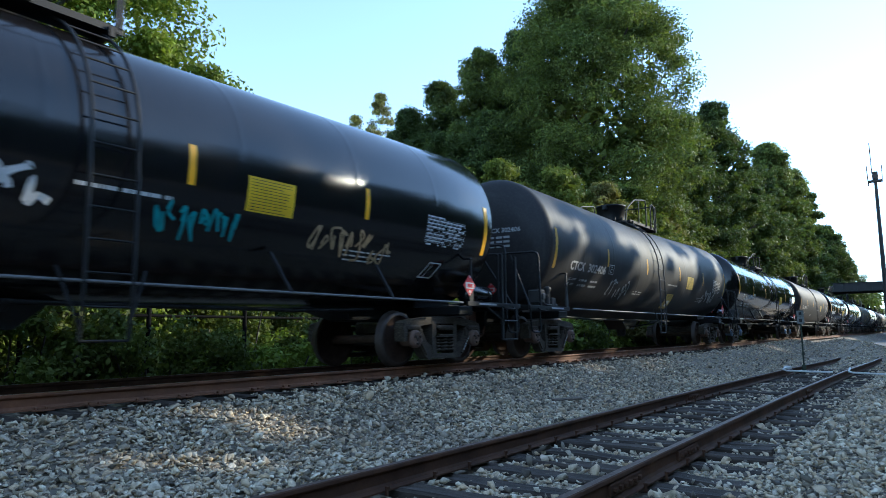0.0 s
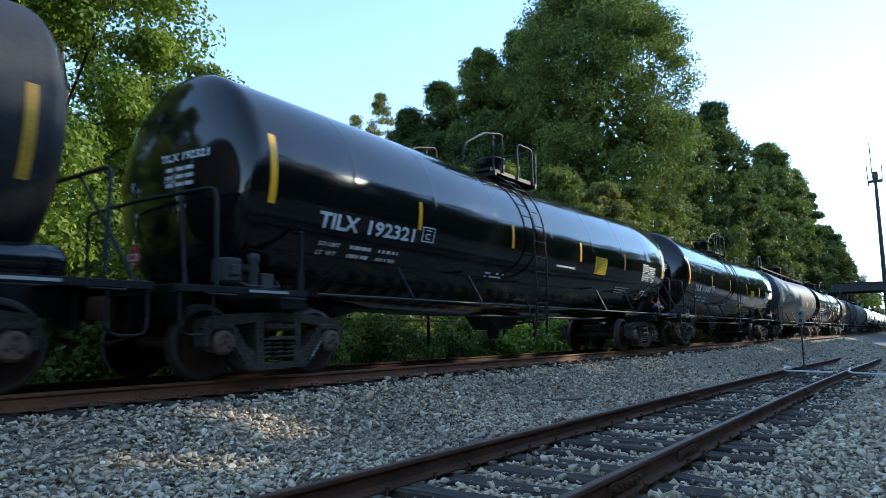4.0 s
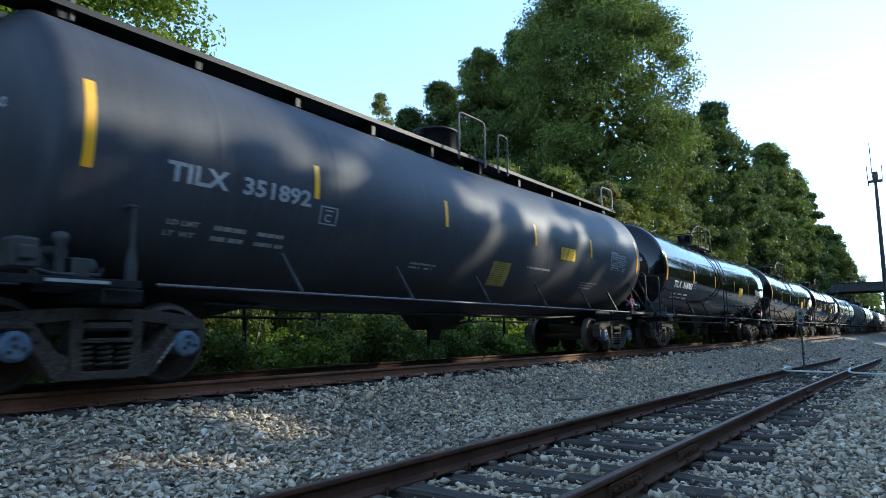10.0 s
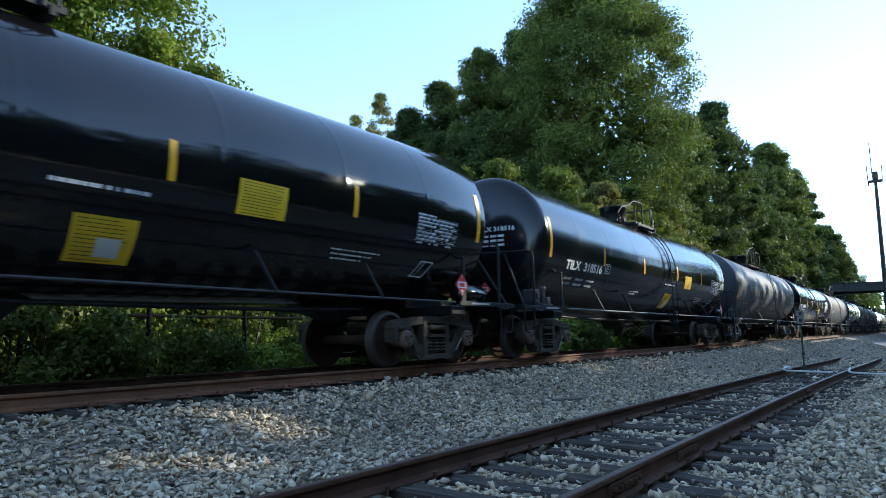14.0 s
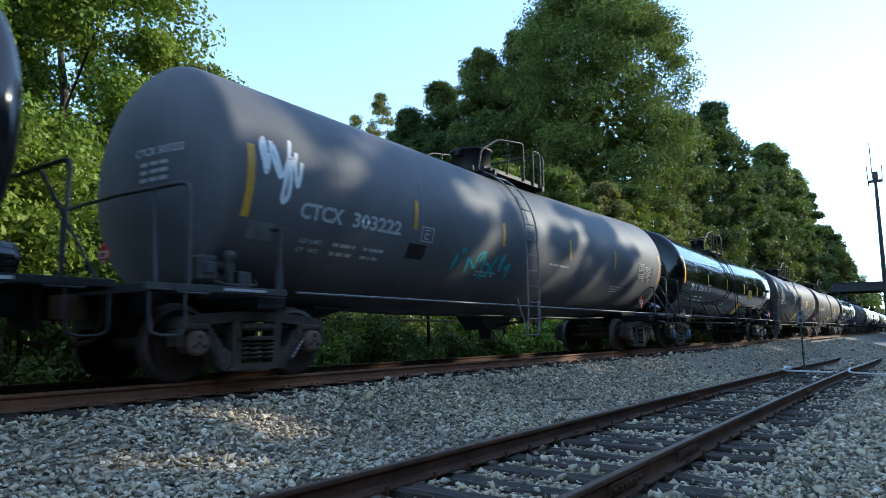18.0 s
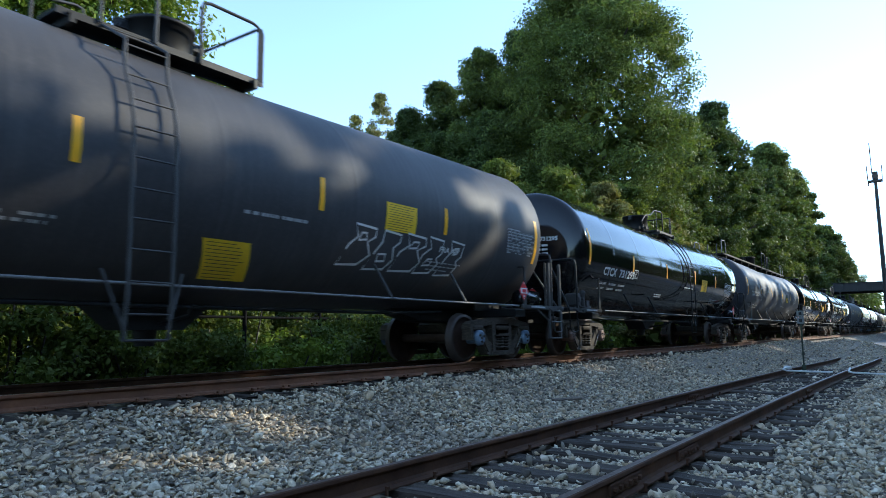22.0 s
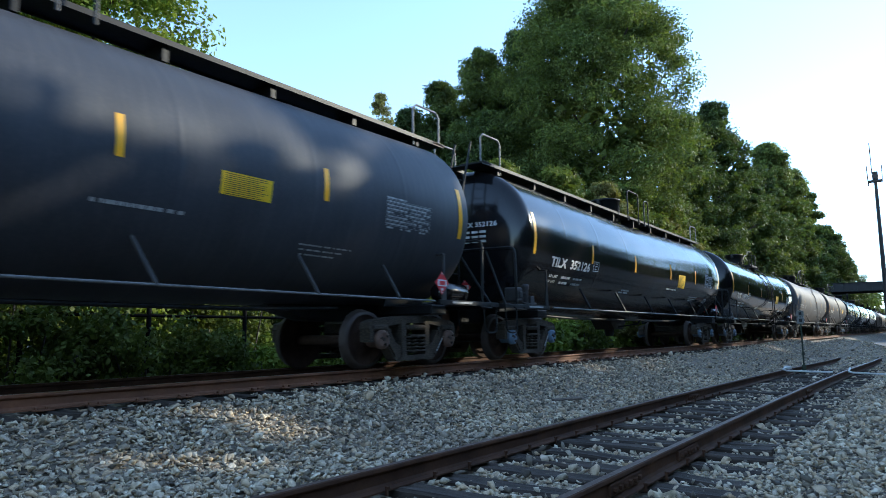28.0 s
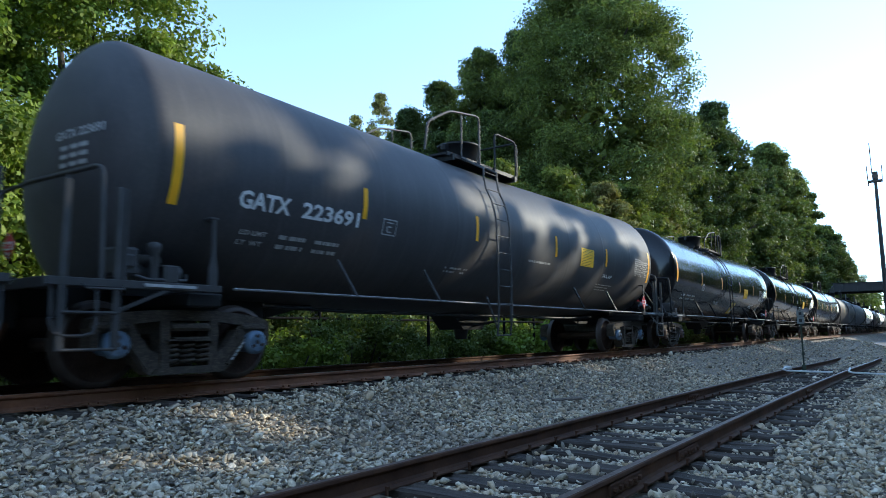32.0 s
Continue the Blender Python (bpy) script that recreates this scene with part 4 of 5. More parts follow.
def scribble(u0, u1, z0, z1, seed, mat, letters=5, width=0.035):
    """Sprayed strokes that form no word."""
    r = random.Random(seed)
    s = Solid()
    step = (u1 - u0) / letters
    for k in range(letters):
        pts = []
        a, b = u0 + k * step, u0 + (k + 1.1) * step
        for _ in range(5):
            pts.append((r.uniform(a, b), r.uniform(z0, z1)))
        line = []
        for i in range(len(pts) - 1):
            p0, p1, p2, p3 = pts[max(i - 1, 0)], pts[i], pts[i + 1], pts[min(i + 2, len(pts) - 1)]
            for j in range(6):
                t = j / 6
                line.append(tuple(0.5 * (2 * p1[d] + (p2[d] - p0[d]) * t + (2 * p0[d] - 5 * p1[d] + 4 * p2[d] - p3[d]) * t * t + (3 * p1[d] - p0[d] - 3 * p2[d] + p3[d]) * t ** 3) for d in (0, 1)))
        line.append(pts[-1])
        v = []
        for i, p in enumerate(line):
            q0, q1 = line[max(i - 1, 0)], line[min(i + 1, len(line) - 1)]
            d = Vector((q1[0] - q0[0], q1[1] - q0[1]))
            d = d.normalized() if d.length > 1e-6 else Vector((1, 0))
            w = width * r.uniform(0.8, 1.1)
            v.append(on_tank(p[0] - d.y * w, p[1] + d.x * w, 0.006 + 0.0004 * k))
            v.append(on_tank(p[0] + d.y * w, p[1] - d.x * w, 0.006 + 0.0004 * k))
        s.add(v, [(2 * i, 2 * i + 1, 2 * i + 3, 2 * i + 2) for i in range(len(line) - 1)], 0, True)
    return s.mesh("graffiti", mat)


def ribbon(s, line, width, out, closed=False):
    """A flat painted stroke along points (u, z) on the tank."""
    n, v = len(line), []
    for i, p in enumerate(line):
        q0, q1 = (line[i - 1], line[(i + 1) % n]) if closed else (line[max(i - 1, 0)], line[min(i + 1, n - 1)])
        d = Vector((q1[0] - q0[0], q1[1] - q0[1]))
        d = d.normalized() if d.length > 1e-6 else Vector((1, 0))
        v.append(on_tank(p[0] - d.y * width, p[1] + d.x * width, out))
        v.append(on_tank(p[0] + d.y * width, p[1] - d.x * width, out))
    m = n if closed else n - 1
    return s.add(v, [(2 * i, 2 * i + 1, 2 * ((i + 1) % n) + 1, 2 * ((i + 1) % n)) for i in range(m)], 0, True)


def block_outlines(u0, u1, z0, z1, seed, mat, letters=5, width=0.011):
    """Sprayed hollow block shapes, angular and leaning, that form no word."""
    r, s = random.Random(seed), Solid()
    step, h = (u1 - u0) / letters, z1 - z0
    for k in range(letters):
        a, w = u0 + k * step, step * r.uniform(0.95, 1.15)
        notch = r.choice((0.3, 0.45, 0.6))
        outer = [(0.0, 0.0), (0.75, 0.05), (0.95, 0.3), (0.7, notch), (0.95, notch + 0.15), (0.85, 0.95), (0.2, 1.0), (0.3, 0.7), (0.12, 0.5)]
        inner = [(0.3, 0.22), (0.62, 0.25), (0.55, 0.42), (0.35, 0.4)] if k % 2 else [(0.38, 0.62), (0.68, 0.66), (0.64, 0.82), (0.42, 0.8)]
        lift = r.uniform(-0.06, 0.06) * h
        for n, shape in enumerate((outer, inner)):
            pts = [(a + w * (x + r.uniform(-0.06, 0.06)) + 0.12 * y * h, z0 + lift + h * y) for x, y in shape]
            ribbon(s, pts, width * 1.5, 0.006 + 0.0005 * k, True)
    return s.mesh("graffiti", mat)


# bogie parts
def side_frame_mesh():
    s = Solid()
    y0, y1 = -0.1, 0.1
    s.prism([(-1.1, 0.575), (-0.66, 0.675), (-0.3, 0.715), (0.3, 0.715), (0.66, 0.675), (1.1, 0.575), (1.15, 0.63), (1.12, 0.72), (1.0, 0.765), (0.62, 0.81), (0.36, 0.83), (-0.36, 0.83), (-0.62, 0.81), (-1.0, 0.765), (-1.12, 0.72), (-1.15, 0.63)], y0, y1)
    for k in (-1, 1):
        poly = [(0.28 * k, 0.12), (0.47 * k, 0.12), (0.55 * k, 0.17), (0.93 * k, 0.63), (0.7 * k, 0.68), (0.49 * k, 0.4), (0.36 * k, 0.34), (0.28 * k, 0.34)]
        s.prism(poly if k > 0 else poly[::-1], y0 + 0.012, y1)
        poly = [(0.245 * k, 0.2), (0.36 * k, 0.2), (0.375 * k, 0.76), (0.255 * k, 0.76)]
        s.prism(poly if k > 0 else poly[::-1], y0 - 0.008, y1 + 0.012)
        s.bar((0.52 * k, 0.2), (0.88 * k, 0.645), 0.035, y0 - 0.02, y0 + 0.02)
        s.box(k * AXLE - 0.2, k * AXLE + 0.2, y0 - 0.03, y1 + 0.03, 0.585, 0.70, c=0.04)
        for e in (-1, 1):
            x = k * AXLE + e * 0.2
            s.prism([(x - 0.04, 0.42 if e * k > 0 else 0.5), (x + 0.04, 0.42 if e * k > 0 else 0.5), (x + 0.045, 0.62), (x - 0.045, 0.62)], y0 - 0.01, y1)
    s.prism([(-0.46, 0.12), (0.46, 0.12), (0.36, 0.2), (-0.36, 0.2)], y0 - 0.02, y1 + 0.04)
    s.box(-0.24, 0.24, y0 - 0.05, y1, 0.60, 0.69, c=0.03)
    s.box(-0.22, 0.22, y0 - 0.065, y0 - 0.02, 0.5, 0.53, c=0.006)
    return s.mesh("side_frame", CAST)


def frame_marking_mesh():
    """Worn pale figures cast and painted on the frame's slanting arm, as bars."""
    s, r = Solid(), random.Random(5)
    for i in range(7):
        a, b = 0.12 + i * 0.1, 0.12 + i * 0.1 + r.uniform(0.05, 0.08)
        s.bar((0.52 + 0.36 * a, 0.2 + 0.445 * a), (0.52 + 0.36 * b, 0.2 + 0.445 * b), 0.022, -0.124, -0.119)
    return s.mesh("frame_marking", WHITE_DULL)


def spring_mesh():
    s = Solid()
    for x in (-0.2, 0.0, 0.2):
        pts = []
        for i in range(37):
            a = i / 36 * 2 * math.pi * 4.5
            pts.append((x + 0.08 * math.cos(a), -0.04 + 0.08 * math.sin(a), 0.225 + 0.26 * i / 36))
        s.tube(pts, 0.02, 4)
    s.box(-0.31, 0.31, -0.16, 0.17, 0.485, 0.505)
    return s.mesh("spring_nest", CAST)


def bolster_mesh():
    s = Solid()
    s.box(-0.2, 0.2, -0.88, 0.88, 0.52, 0.78, c=0.05)
    s.lathe([(0.76, 0.2), (0.83, 0.2)], 16, "z")
    for k in (-1, 1):
        s.box(k * 0.36 - 0.05, k * 0.36 + 0.05, -0.75, 0.75, 0.34, 0.42, c=0.02)
        s.tube([(k * 0.4, -0.3, 0.38), (k * 0.15, 0, 0.5)], 0.03, 6)
    return s.mesh("bogie", CAST)


def wheelset_mesh(cap):
    s = Solid()
    for k in (-1, 1):
        prof = [(0.66, 0.10), (0.645, 0.17), (0.66, 0.25), (0.69, 0.36), (0.665, 0.385), (0.668, 0.44), (0.672, 0.478), (0.686, 0.482), (0.703, 0.465), (0.715, 0.458), (0.80, 0.450), (0.802, 0.395), (0.775, 0.375), (0.745, 0.26), (0.765, 0.18), (0.80, 0.15), (0.81, 0.10)]
        for a, b, slot in ((0, 6, 0), (6, 11, 1), (11, len(prof), 0)):
            pr = prof[a:b] if b == len(prof) else prof[a:b + 1]
            s.lathe([(k * p, r) for p, r in (pr if k > 0 else pr)], 22, "y", slot=slot, caps=False)
        s.lathe([(k * 0.8, 0.085), (k * 1.0, 0.08)], 14, "y")
        s.lathe([(k * 0.9, 0.12), (k * 1.08, 0.12), (k * 1.1, 0.148), (k * 1.17, 0.145), (k * 1.19, 0.11)], 20, "y", slot=2)
        for t in range(3):
            a = t * 2.0944 + 0.5
            s.lathe([(k * 1.19, 0.022), (k * 1.215, 0.022)], 6, "y", (0.075 * math.cos(a), 0, 0.075 * math.sin(a)), slot=1, smooth=False)
        s.lathe([(k * 1.19, 0.028), (k * 1.2, 0.026)], 8, "y", slot=1)
    s.lathe([(-0.7, 0.085), (0, 0.075), (0.7, 0.085)], 14, "y")
    return s.mesh("wheelset", RUST_WHEEL, TREAD, cap)


FRONT_AXLES, REAR_AXLES = [], []


def add_bogie(car, u, cap):
    b = part("bogie", shared("bogie", bolster_mesh), car, "dusty cast steel bogie", pose(u - HALF, 0, 0))
    for k in (-1, 1):
        part("side_frame", shared("side_frame", side_frame_mesh), b, m=pose(0, k * 1.0, 0, 0, 0, 0 if k < 0 else 180))
        part("spring_nest", shared("spring_nest", spring_mesh), b, m=pose(0, k * 1.0, 0))
    part("frame_marking", shared("frame_marking", frame_marking_mesh), b, "worn white figures", pose(0, -1.0, 0))
    me = shared(("wheelset", cap.name), lambda: wheelset_mesh(cap))
    FRONT_AXLES.append(part("wheelset", me, b, "rusty steel wheels on an axle", pose(-AXLE, 0, WHEEL_R)))
    REAR_AXLES.append(part("wheelset", me, b, "rusty steel wheels on an axle", pose(AXLE, 0, WHEEL_R)))


# parts of the underframe and fittings; built at the leading end, turned round for the trailing one
def stub_sill_mesh():
    s = Solid()
    x0 = -HALF
    s.box(-8.72, x0 + 2.3, -0.22, 0.22, 0.76, 1.12, c=0.02)
    s.prism([(x0 + 2.3, 0.78), (x0 + 3.3, 1.02), (x0 + 3.3, 1.12), (x0 + 2.3, 1.12)], -0.22, 0.22)
    s.box(-8.78, -8.68, -0.32, 0.32, 0.62, 1.16, c=0.02)
    return s.mesh("stub_sill", STEEL_BLACK)


def saddle_mesh():
    """The cross beam over the bogie with its webs up to the tank."""
    s = Solid()
    x0 = -HALF
    s.box(x0 + BOGIE_U - 0.22, x0 + BOGIE_U + 0.22, -1.38, 1.38, 0.86, 1.02, c=0.02)
    for k in (-1, 1):
        s.prism([(x0 + BOGIE_U - 0.55, 1.0), (x0 + BOGIE_U + 0.55, 1.0), (x0 + BOGIE_U + 0.4, 1.45), (x0 + BOGIE_U - 0.4, 1.45)], k * 0.62 - 0.02, k * 0.62 + 0.02)
    return s.mesh("saddle", STEEL_BLACK)


def coupler_mesh():
    s = Solid()
    s.box(-8.86, -8.5, -0.07, 0.07, 0.80, 0.96, c=0.02)
    s.prism([(-9.08, 0.73), (-8.84, 0.73), (-8.84, 1.02), (-9.08, 1.02)], -0.13, 0.02)
    s.prism([(-9.12, 0.74), (-8.9, 0.74), (-8.9, 1.01), (-9.12, 1.01)], 0.05, 0.16)
    s.lathe([(0.68, 0.03), (1.06, 0.03)], 8, "z", (-9.0, 0.1, 0))
    s.tube([(-8.7, -0.28, 0.8), (-8.85, -0.3, 0.5), (-9.05, -0.26, 0.45)], 0.03, 6)
    return s.mesh("coupler", RAIL_DARK)


def add_deck(car, mat, m):
    """The end platform with the beams along its edges."""
    deck = part("end_platform", shared(("deck", mat.name), lambda: Solid().box(-8.92, -8.3, -1.46, 1.46, 1.06, 1.085, c=0.004).mesh("end_platform", mat)), car, m=m)
    part("end_beam", shared(("end_beam", mat.name), lambda: Solid().box(-8.95, -8.91, -1.46, 1.46, 1.0, 1.1, c=0.006).mesh("end_beam", mat)), deck)
    for k in (-1, 1):
        part("side_beam", shared(("side_beam", mat.name, k), lambda: Solid().box(-8.94, -HALF + 0.62, k * 1.48 - 0.022, k * 1.48 + 0.022, 1.02, 1.1, c=0.006).mesh("side_beam", mat)), deck)


def end_rail_mesh(mat):
    s = hoop([(-8.42, -1.46, 1.08), (-8.45, -1.45, 2.24), (-8.5, 0, 2.26), (-8.45, 1.45, 2.24), (-8.42, 1.46, 1.08)], 0.026)
    return s.mesh("end_rail", mat)


def brace_mesh(mat):
    return Solid().tube([(-8.47, -0.78, 2.23), (-8.78, -1.4, 1.1)], 0.022, 6).mesh("brace", mat)


def end_ladder_mesh(mat):
    s = Solid()
    for x in (-8.79, -8.27):
        s.box(x - 0.035, x + 0.035, -1.5, -1.45, 0.41, 2.03, c=0.008)
    s.box(-8.205, -8.165, -1.46, -1.42, 1.1, 2.03, c=0.006)
    for z in (0.42, 0.77):
        s.tube([(-8.79, -1.5, z), (-8.27, -1.5, z)], 0.016, 6)
    s.bar((-8.3, 0.77), (-7.72, 1.02), 0.035, -1.49, -1.46)
    return s.mesh("end_ladder", mat)


def sill_step_mesh(mat):
    s = hoop([(-8.88, -1.46, 1.04), (-8.88, -1.49, 0.55), (-8.46, -1.49, 0.55), (-8.46, -1.46, 1.04)], 0.016)
    s.tube([(-8.62, -1.5, 1.05), (-8.6, -1.56, 1.0), (-8.24, -1.56, 1.0), (-8.22, -1.5, 1.05)], 0.013, 5)
    return s.mesh("sill_step", mat)


def jacking_post_mesh(mat):
    s = Solid()
    x = -HALF + 0.5
    s.prism([(x - 0.06, 1.02), (x + 0.06, 1.02), (x + 0.055, 1.28), (x + 0.022, 1.42), (x + 0.02, 1.84), (x - 0.02, 1.84), (x - 0.022, 1.42), (x - 0.055, 1.28)], -1.5, -1.47)
    s.box(x - 0.05, x + 0.05, -1.5, -1.3, 1.84, 1.87, c=0.008)
    return s.mesh("bolster_post", mat)


def brake_gear_mesh():
    s = Solid()
    x = -HALF
    s.box(x - 0.55, x - 0.3, -1.36, -1.06, 1.16, 1.46, c=0.03)
    s.box(x - 0.5, x - 0.36, -1.4, -1.36, 1.24, 1.38, c=0.02)
    s.lathe([(-1.36, 0.06), (-1.0, 0.09)], 12, "y", (x - 0.12, 0, 1.34))
    s.lathe([(1.1, 0.055), (1.42, 0.055), (1.46, 0.075), (1.52, 0.07), (1.54, 0.03)], 12, "z", (x - 0.12, -1.32, 0))
    s.lathe([(x - 0.25, 0.11), (x + 0.3, 0.11)], 14, "x", (0, -1.1, 1.22))
    s.tube([(x - 0.45, -1.3, 1.2), (x - 0.2, -1.36, 1.13), (x + 0.25, -1.36, 1.14), (x + 0.35, -1.2, 1.22)], 0.02, 6)
    s.box(x - 0.02, x + 0.16, -1.38, -1.2, 1.1, 1.3, c=0.015)
    return s.mesh("brake_gear", STEEL_GREY)


def reservoir_mesh():
    s = Solid()
    s.lathe([(7.32, 0.06), (7.35, 0.14), (7.42, 0.18), (8.05, 0.18), (8.12, 0.14), (8.15, 0.06)], 20, "x", (0, -1.22, 1.24))
    for x in (7.5, 7.95):
        s.box(x - 0.02, x + 0.02, -1.41, -1.03, 1.06, 1.26)
    return s.mesh("air_reservoir", BLACK_SATIN)


def handrail_mesh(mat):
    s = Solid().tube([(-HALF + 0.78, -1.5, 1.07), (HALF - 0.78, -1.5, 1.07)], 0.017, 6)
    s.tube([(-HALF + 0.78, 1.5, 1.07), (HALF - 0.78, 1.5, 1.07)], 0.022, 6)
    return s.mesh("side_rail", mat)


def strut_mesh(mat):
    a = on_tank(HALF, 1.62, 0.0)
    return Solid().tube([(-0.1, a[1] - 0.02, 1.58), (0.1, -1.5, 1.07)], 0.026, 6).mesh("rail_strut", mat)


def outlet_mesh():
    s = Solid()
    s.prism([(-0.75, 0.95), (-0.35, 0.62), (0.35, 0.62), (0.75, 0.95)], -0.3, 0.3)
    s.lathe([(0.42, 0.12), (0.64, 0.16)], 14, "z")
    s.tube([(0.0, -0.1, 0.66), (0.0, -0.9, 0.78), (0.0, -1.0, 0.9)], 0.02, 6)
    return s.mesh("bottom_outlet", STEEL_BLACK)


def brake_pipe_mesh():
    s = Solid().tube([(-HALF + 2.0, -0.5, 0.95), (-4, -0.55, 0.9), (4, -0.55, 0.9), (HALF - 2.0, -0.5, 0.95)], 0.03, 6)
    return s.mesh("brake_pipe", STEEL_BLACK)


def manway_mesh(h, r):
    top = Z_MID + RAD
    s = Solid()
    s.lathe([(top - 0.12, r * 0.85), (top + 0.1, r * 0.85), (top + 0.1, r), (top + 0.14, r), (top + h - 0.05, r), (top + h - 0.05, r + 0.03), (top + h, r + 0.03), (top + h + 0.03, r * 0.6)], 28, "z")
    for k in range(10):
        a = k * 0.628
        s.box(r * math.cos(a) - 0.03, r * math.cos(a) + 0.03, r * math.sin(a) - 0.03, r * math.sin(a) + 0.03, top + 0.1, top + 0.2)
    s.box(r - 0.05, r + 0.22, -0.08, 0.08, top + h - 0.16, top + h - 0.03, c=0.02)
    s.box(-r - 0.16, -r + 0.05, -0.06, 0.06, top + h - 0.2, top + h - 0.05, c=0.02)
    return s.mesh("manway", STEEL_BLACK)


def top_deck_mesh(x0, x1):
    top = Z_MID + RAD
    s = Solid()
    for y in (-1, 1):
        s.box(x0, x1, y * 0.62 - 0.2, y * 0.62 + 0.2, top - 0.02, top + 0.01)
        s.box(x0, x1, y * 0.84 - 0.015, y * 0.84 + 0.015, top - 0.05, top + 0.03)
    for i in range(int((x1 - x0) / 0.18)):
        for y in (-1, 1):
            s.box(x0 + i * 0.18, x0 + i * 0.18 + 0.03, y * 0.62 - 0.2, y * 0.62 + 0.2, top + 0.01, top + 0.02)
    for x in (x0 + 0.15, x1 - 0.15):
        s.box(x - 0.03, x + 0.03, -0.9, 0.9, top - 0.12, top)
    return s.mesh("top_platform", STEEL_BLACK)


def hoop(pts, r=0.022):
    out = [Vector(pts[0])]
    for i in range(1, len(pts) - 1):
        a, b, c = Vector(pts[i - 1]), Vector(pts[i]), Vector(pts[i + 1])
        d = min(0.12, (a - b).length * 0.45, (c - b).length * 0.45)
        p, q = b + (a - b).normalized() * d, b + (c - b).normalized() * d
        out += [p, (p + q + 2 * b) / 4, q]
    out.append(Vector(pts[-1]))
    return Solid().tube(out, r, 7)


def long_hoop_mesh(mat, y, x0, x1, up=0.0):
    top = Z_MID + RAD
    s = hoop([(x0 - 1.0, y, top - 0.12), (x0 - 0.9, y, top + 0.3 + up), (x0 - 0.2, y, top + 0.68 + up), (x1, y, top + 0.84 + up), (x1, y, top - 0.02)])
    s.tube([(x0 + 0.2, y, top + 0.74 + up), (x0 + 0.2, y, top)], 0.018, 6)
    return s.mesh("safety_rail", mat)


def short_hoop_mesh(mat, x0, x1, h=0.9):
    top = Z_MID + RAD
    s = hoop([(x0, -0.88, top - 0.05), (x0, -0.88, top + h), (x1, -0.88, top + h), (x1, -0.88, top - 0.05)])
    return s.mesh("safety_rail", mat)


def cross_hoop_mesh(mat, x, h=0.9):
    top = Z_MID + RAD
    return hoop([(x, -0.88, top), (x, -0.88, top + h), (x, 0.88, top + h), (x, 0.88, top)]).mesh("safety_rail", mat)


def bent_rail_mesh(mat):
    """The long safety rail, bent round the manway, of the cars with a ladder behind it."""
    pts = [(6.31, 3.82), (6.12, 3.9), (6.3, 3.98), (6.04, 4.07), (6.5, 4.38), (7.02, 4.44), (7.42, 4.66), (8.26, 4.71), (8.29, 3.92)]
    s = hoop([(u - HALF, -0.75, z) for u, z in pts])
    s.tube([(7.62 - HALF, -0.75, 4.67), (7.62 - HALF, -0.75, 3.8)], 0.018, 6)
    return s.mesh("safety_rail", mat)


def deck_end_rail_mesh(mat):
    x = 9.1 - HALF
    s = hoop([(x - 0.12, -0.78, 3.85), (x - 0.1, -0.78, 4.6), (x + 0.06, -0.74, 4.62), (x + 0.06, 0.9, 4.62), (x + 0.06, 0.9, 3.85)])
    s.tube([(x + 0.06, -0.76, 4.6), (x + 0.06, -0.78, 3.8)], 0.02, 6)
    return s.mesh("safety_rail", mat)


def ladder_rails(u, upright=False):
    """The line of a side ladder: over the tank's shoulder, then straight down."""
    a, pts = axis_z(u), []
    for i in range(9):
        t = radians(66 - i * 9.0)
        pts.append((-(RAD + 0.1) * math.cos(t), a + (RAD + 0.1) * math.sin(t)))
    if upright:
        pts = [(-0.85, a + 1.5)] + [(min(y, -1.36), z) for y, z in pts[2:]]
    y = pts[-1][0] - 0.02
    pts += [(y, a - 0.3), (y, 1.4), (y, 0.95), (y + 0.04, 0.5)]
    return pts


def ladder_mesh(u, mat, upright=False):
    s, w = Solid(), 0.24
    line = ladder_rails(u, upright)
    for k in (-w, w):
        s.tube([(u - HALF + k, y, z) for y, z in line], 0.02, 6)
    run, last, prev = 0.0, -1.0, line[0]
    for y, z in line:
        d = math.hypot(y - prev[0], z - prev[1])
        n = max(1, int(d / 0.06))
        for i in range(n):
            run += d / n
            if run - last > 0.3:
                t = (i + 1) / n
                s.tube([(u - HALF - w, prev[0] + (y - prev[0]) * t, prev[1] + (z - prev[1]) * t), (u - HALF + w, prev[0] + (y - prev[0]) * t, prev[1] + (z - prev[1]) * t)], 0.012, 5)
                last = run
        prev = (y, z)
    s.tube([(u - HALF - w, line[-1][0], line[-1][1]), (u - HALF + w, line[-1][0], line[-1][1])], 0.014, 5)
    for k in (-1, 1):
        s.tube([(u - HALF + k * (w + 0.2), -1.5, 1.2), (u - HALF + k * w, line[-1][0], 0.62)], 0.018, 5)
    return s.mesh("side_ladder", mat)


def running_board_mesh():
    top = Z_END + RAD
    s = Solid()
    for y in (-0.42, 0.42):
        s.box(-8.35, 8.35, y - 0.24, y + 0.24, top + 0.03, top + 0.06)
        s.box(-8.35, 8.35, y - 0.26, y - 0.24, top + 0.0, top + 0.07)
        s.box(-8.35, 8.35, y + 0.24, y + 0.26, top + 0.0, top + 0.07)
    for i in range(10):
        x = -7.6 + i * 1.69
        z = axis_z(x + HALF) + math.sqrt(RAD * RAD - 0.42 ** 2)
        for y in (-0.42, 0.42):
            s.box(x - 0.04, x + 0.04, y - 0.2, y + 0.2, z - 0.05, top + 0.04)
    for x in (-8.35, 8.0):
        s.box(x, x + 0.35, -0.68, 0.68, top + 0.025, top + 0.055)
    return s.mesh("running_board", STEEL_BLACK)


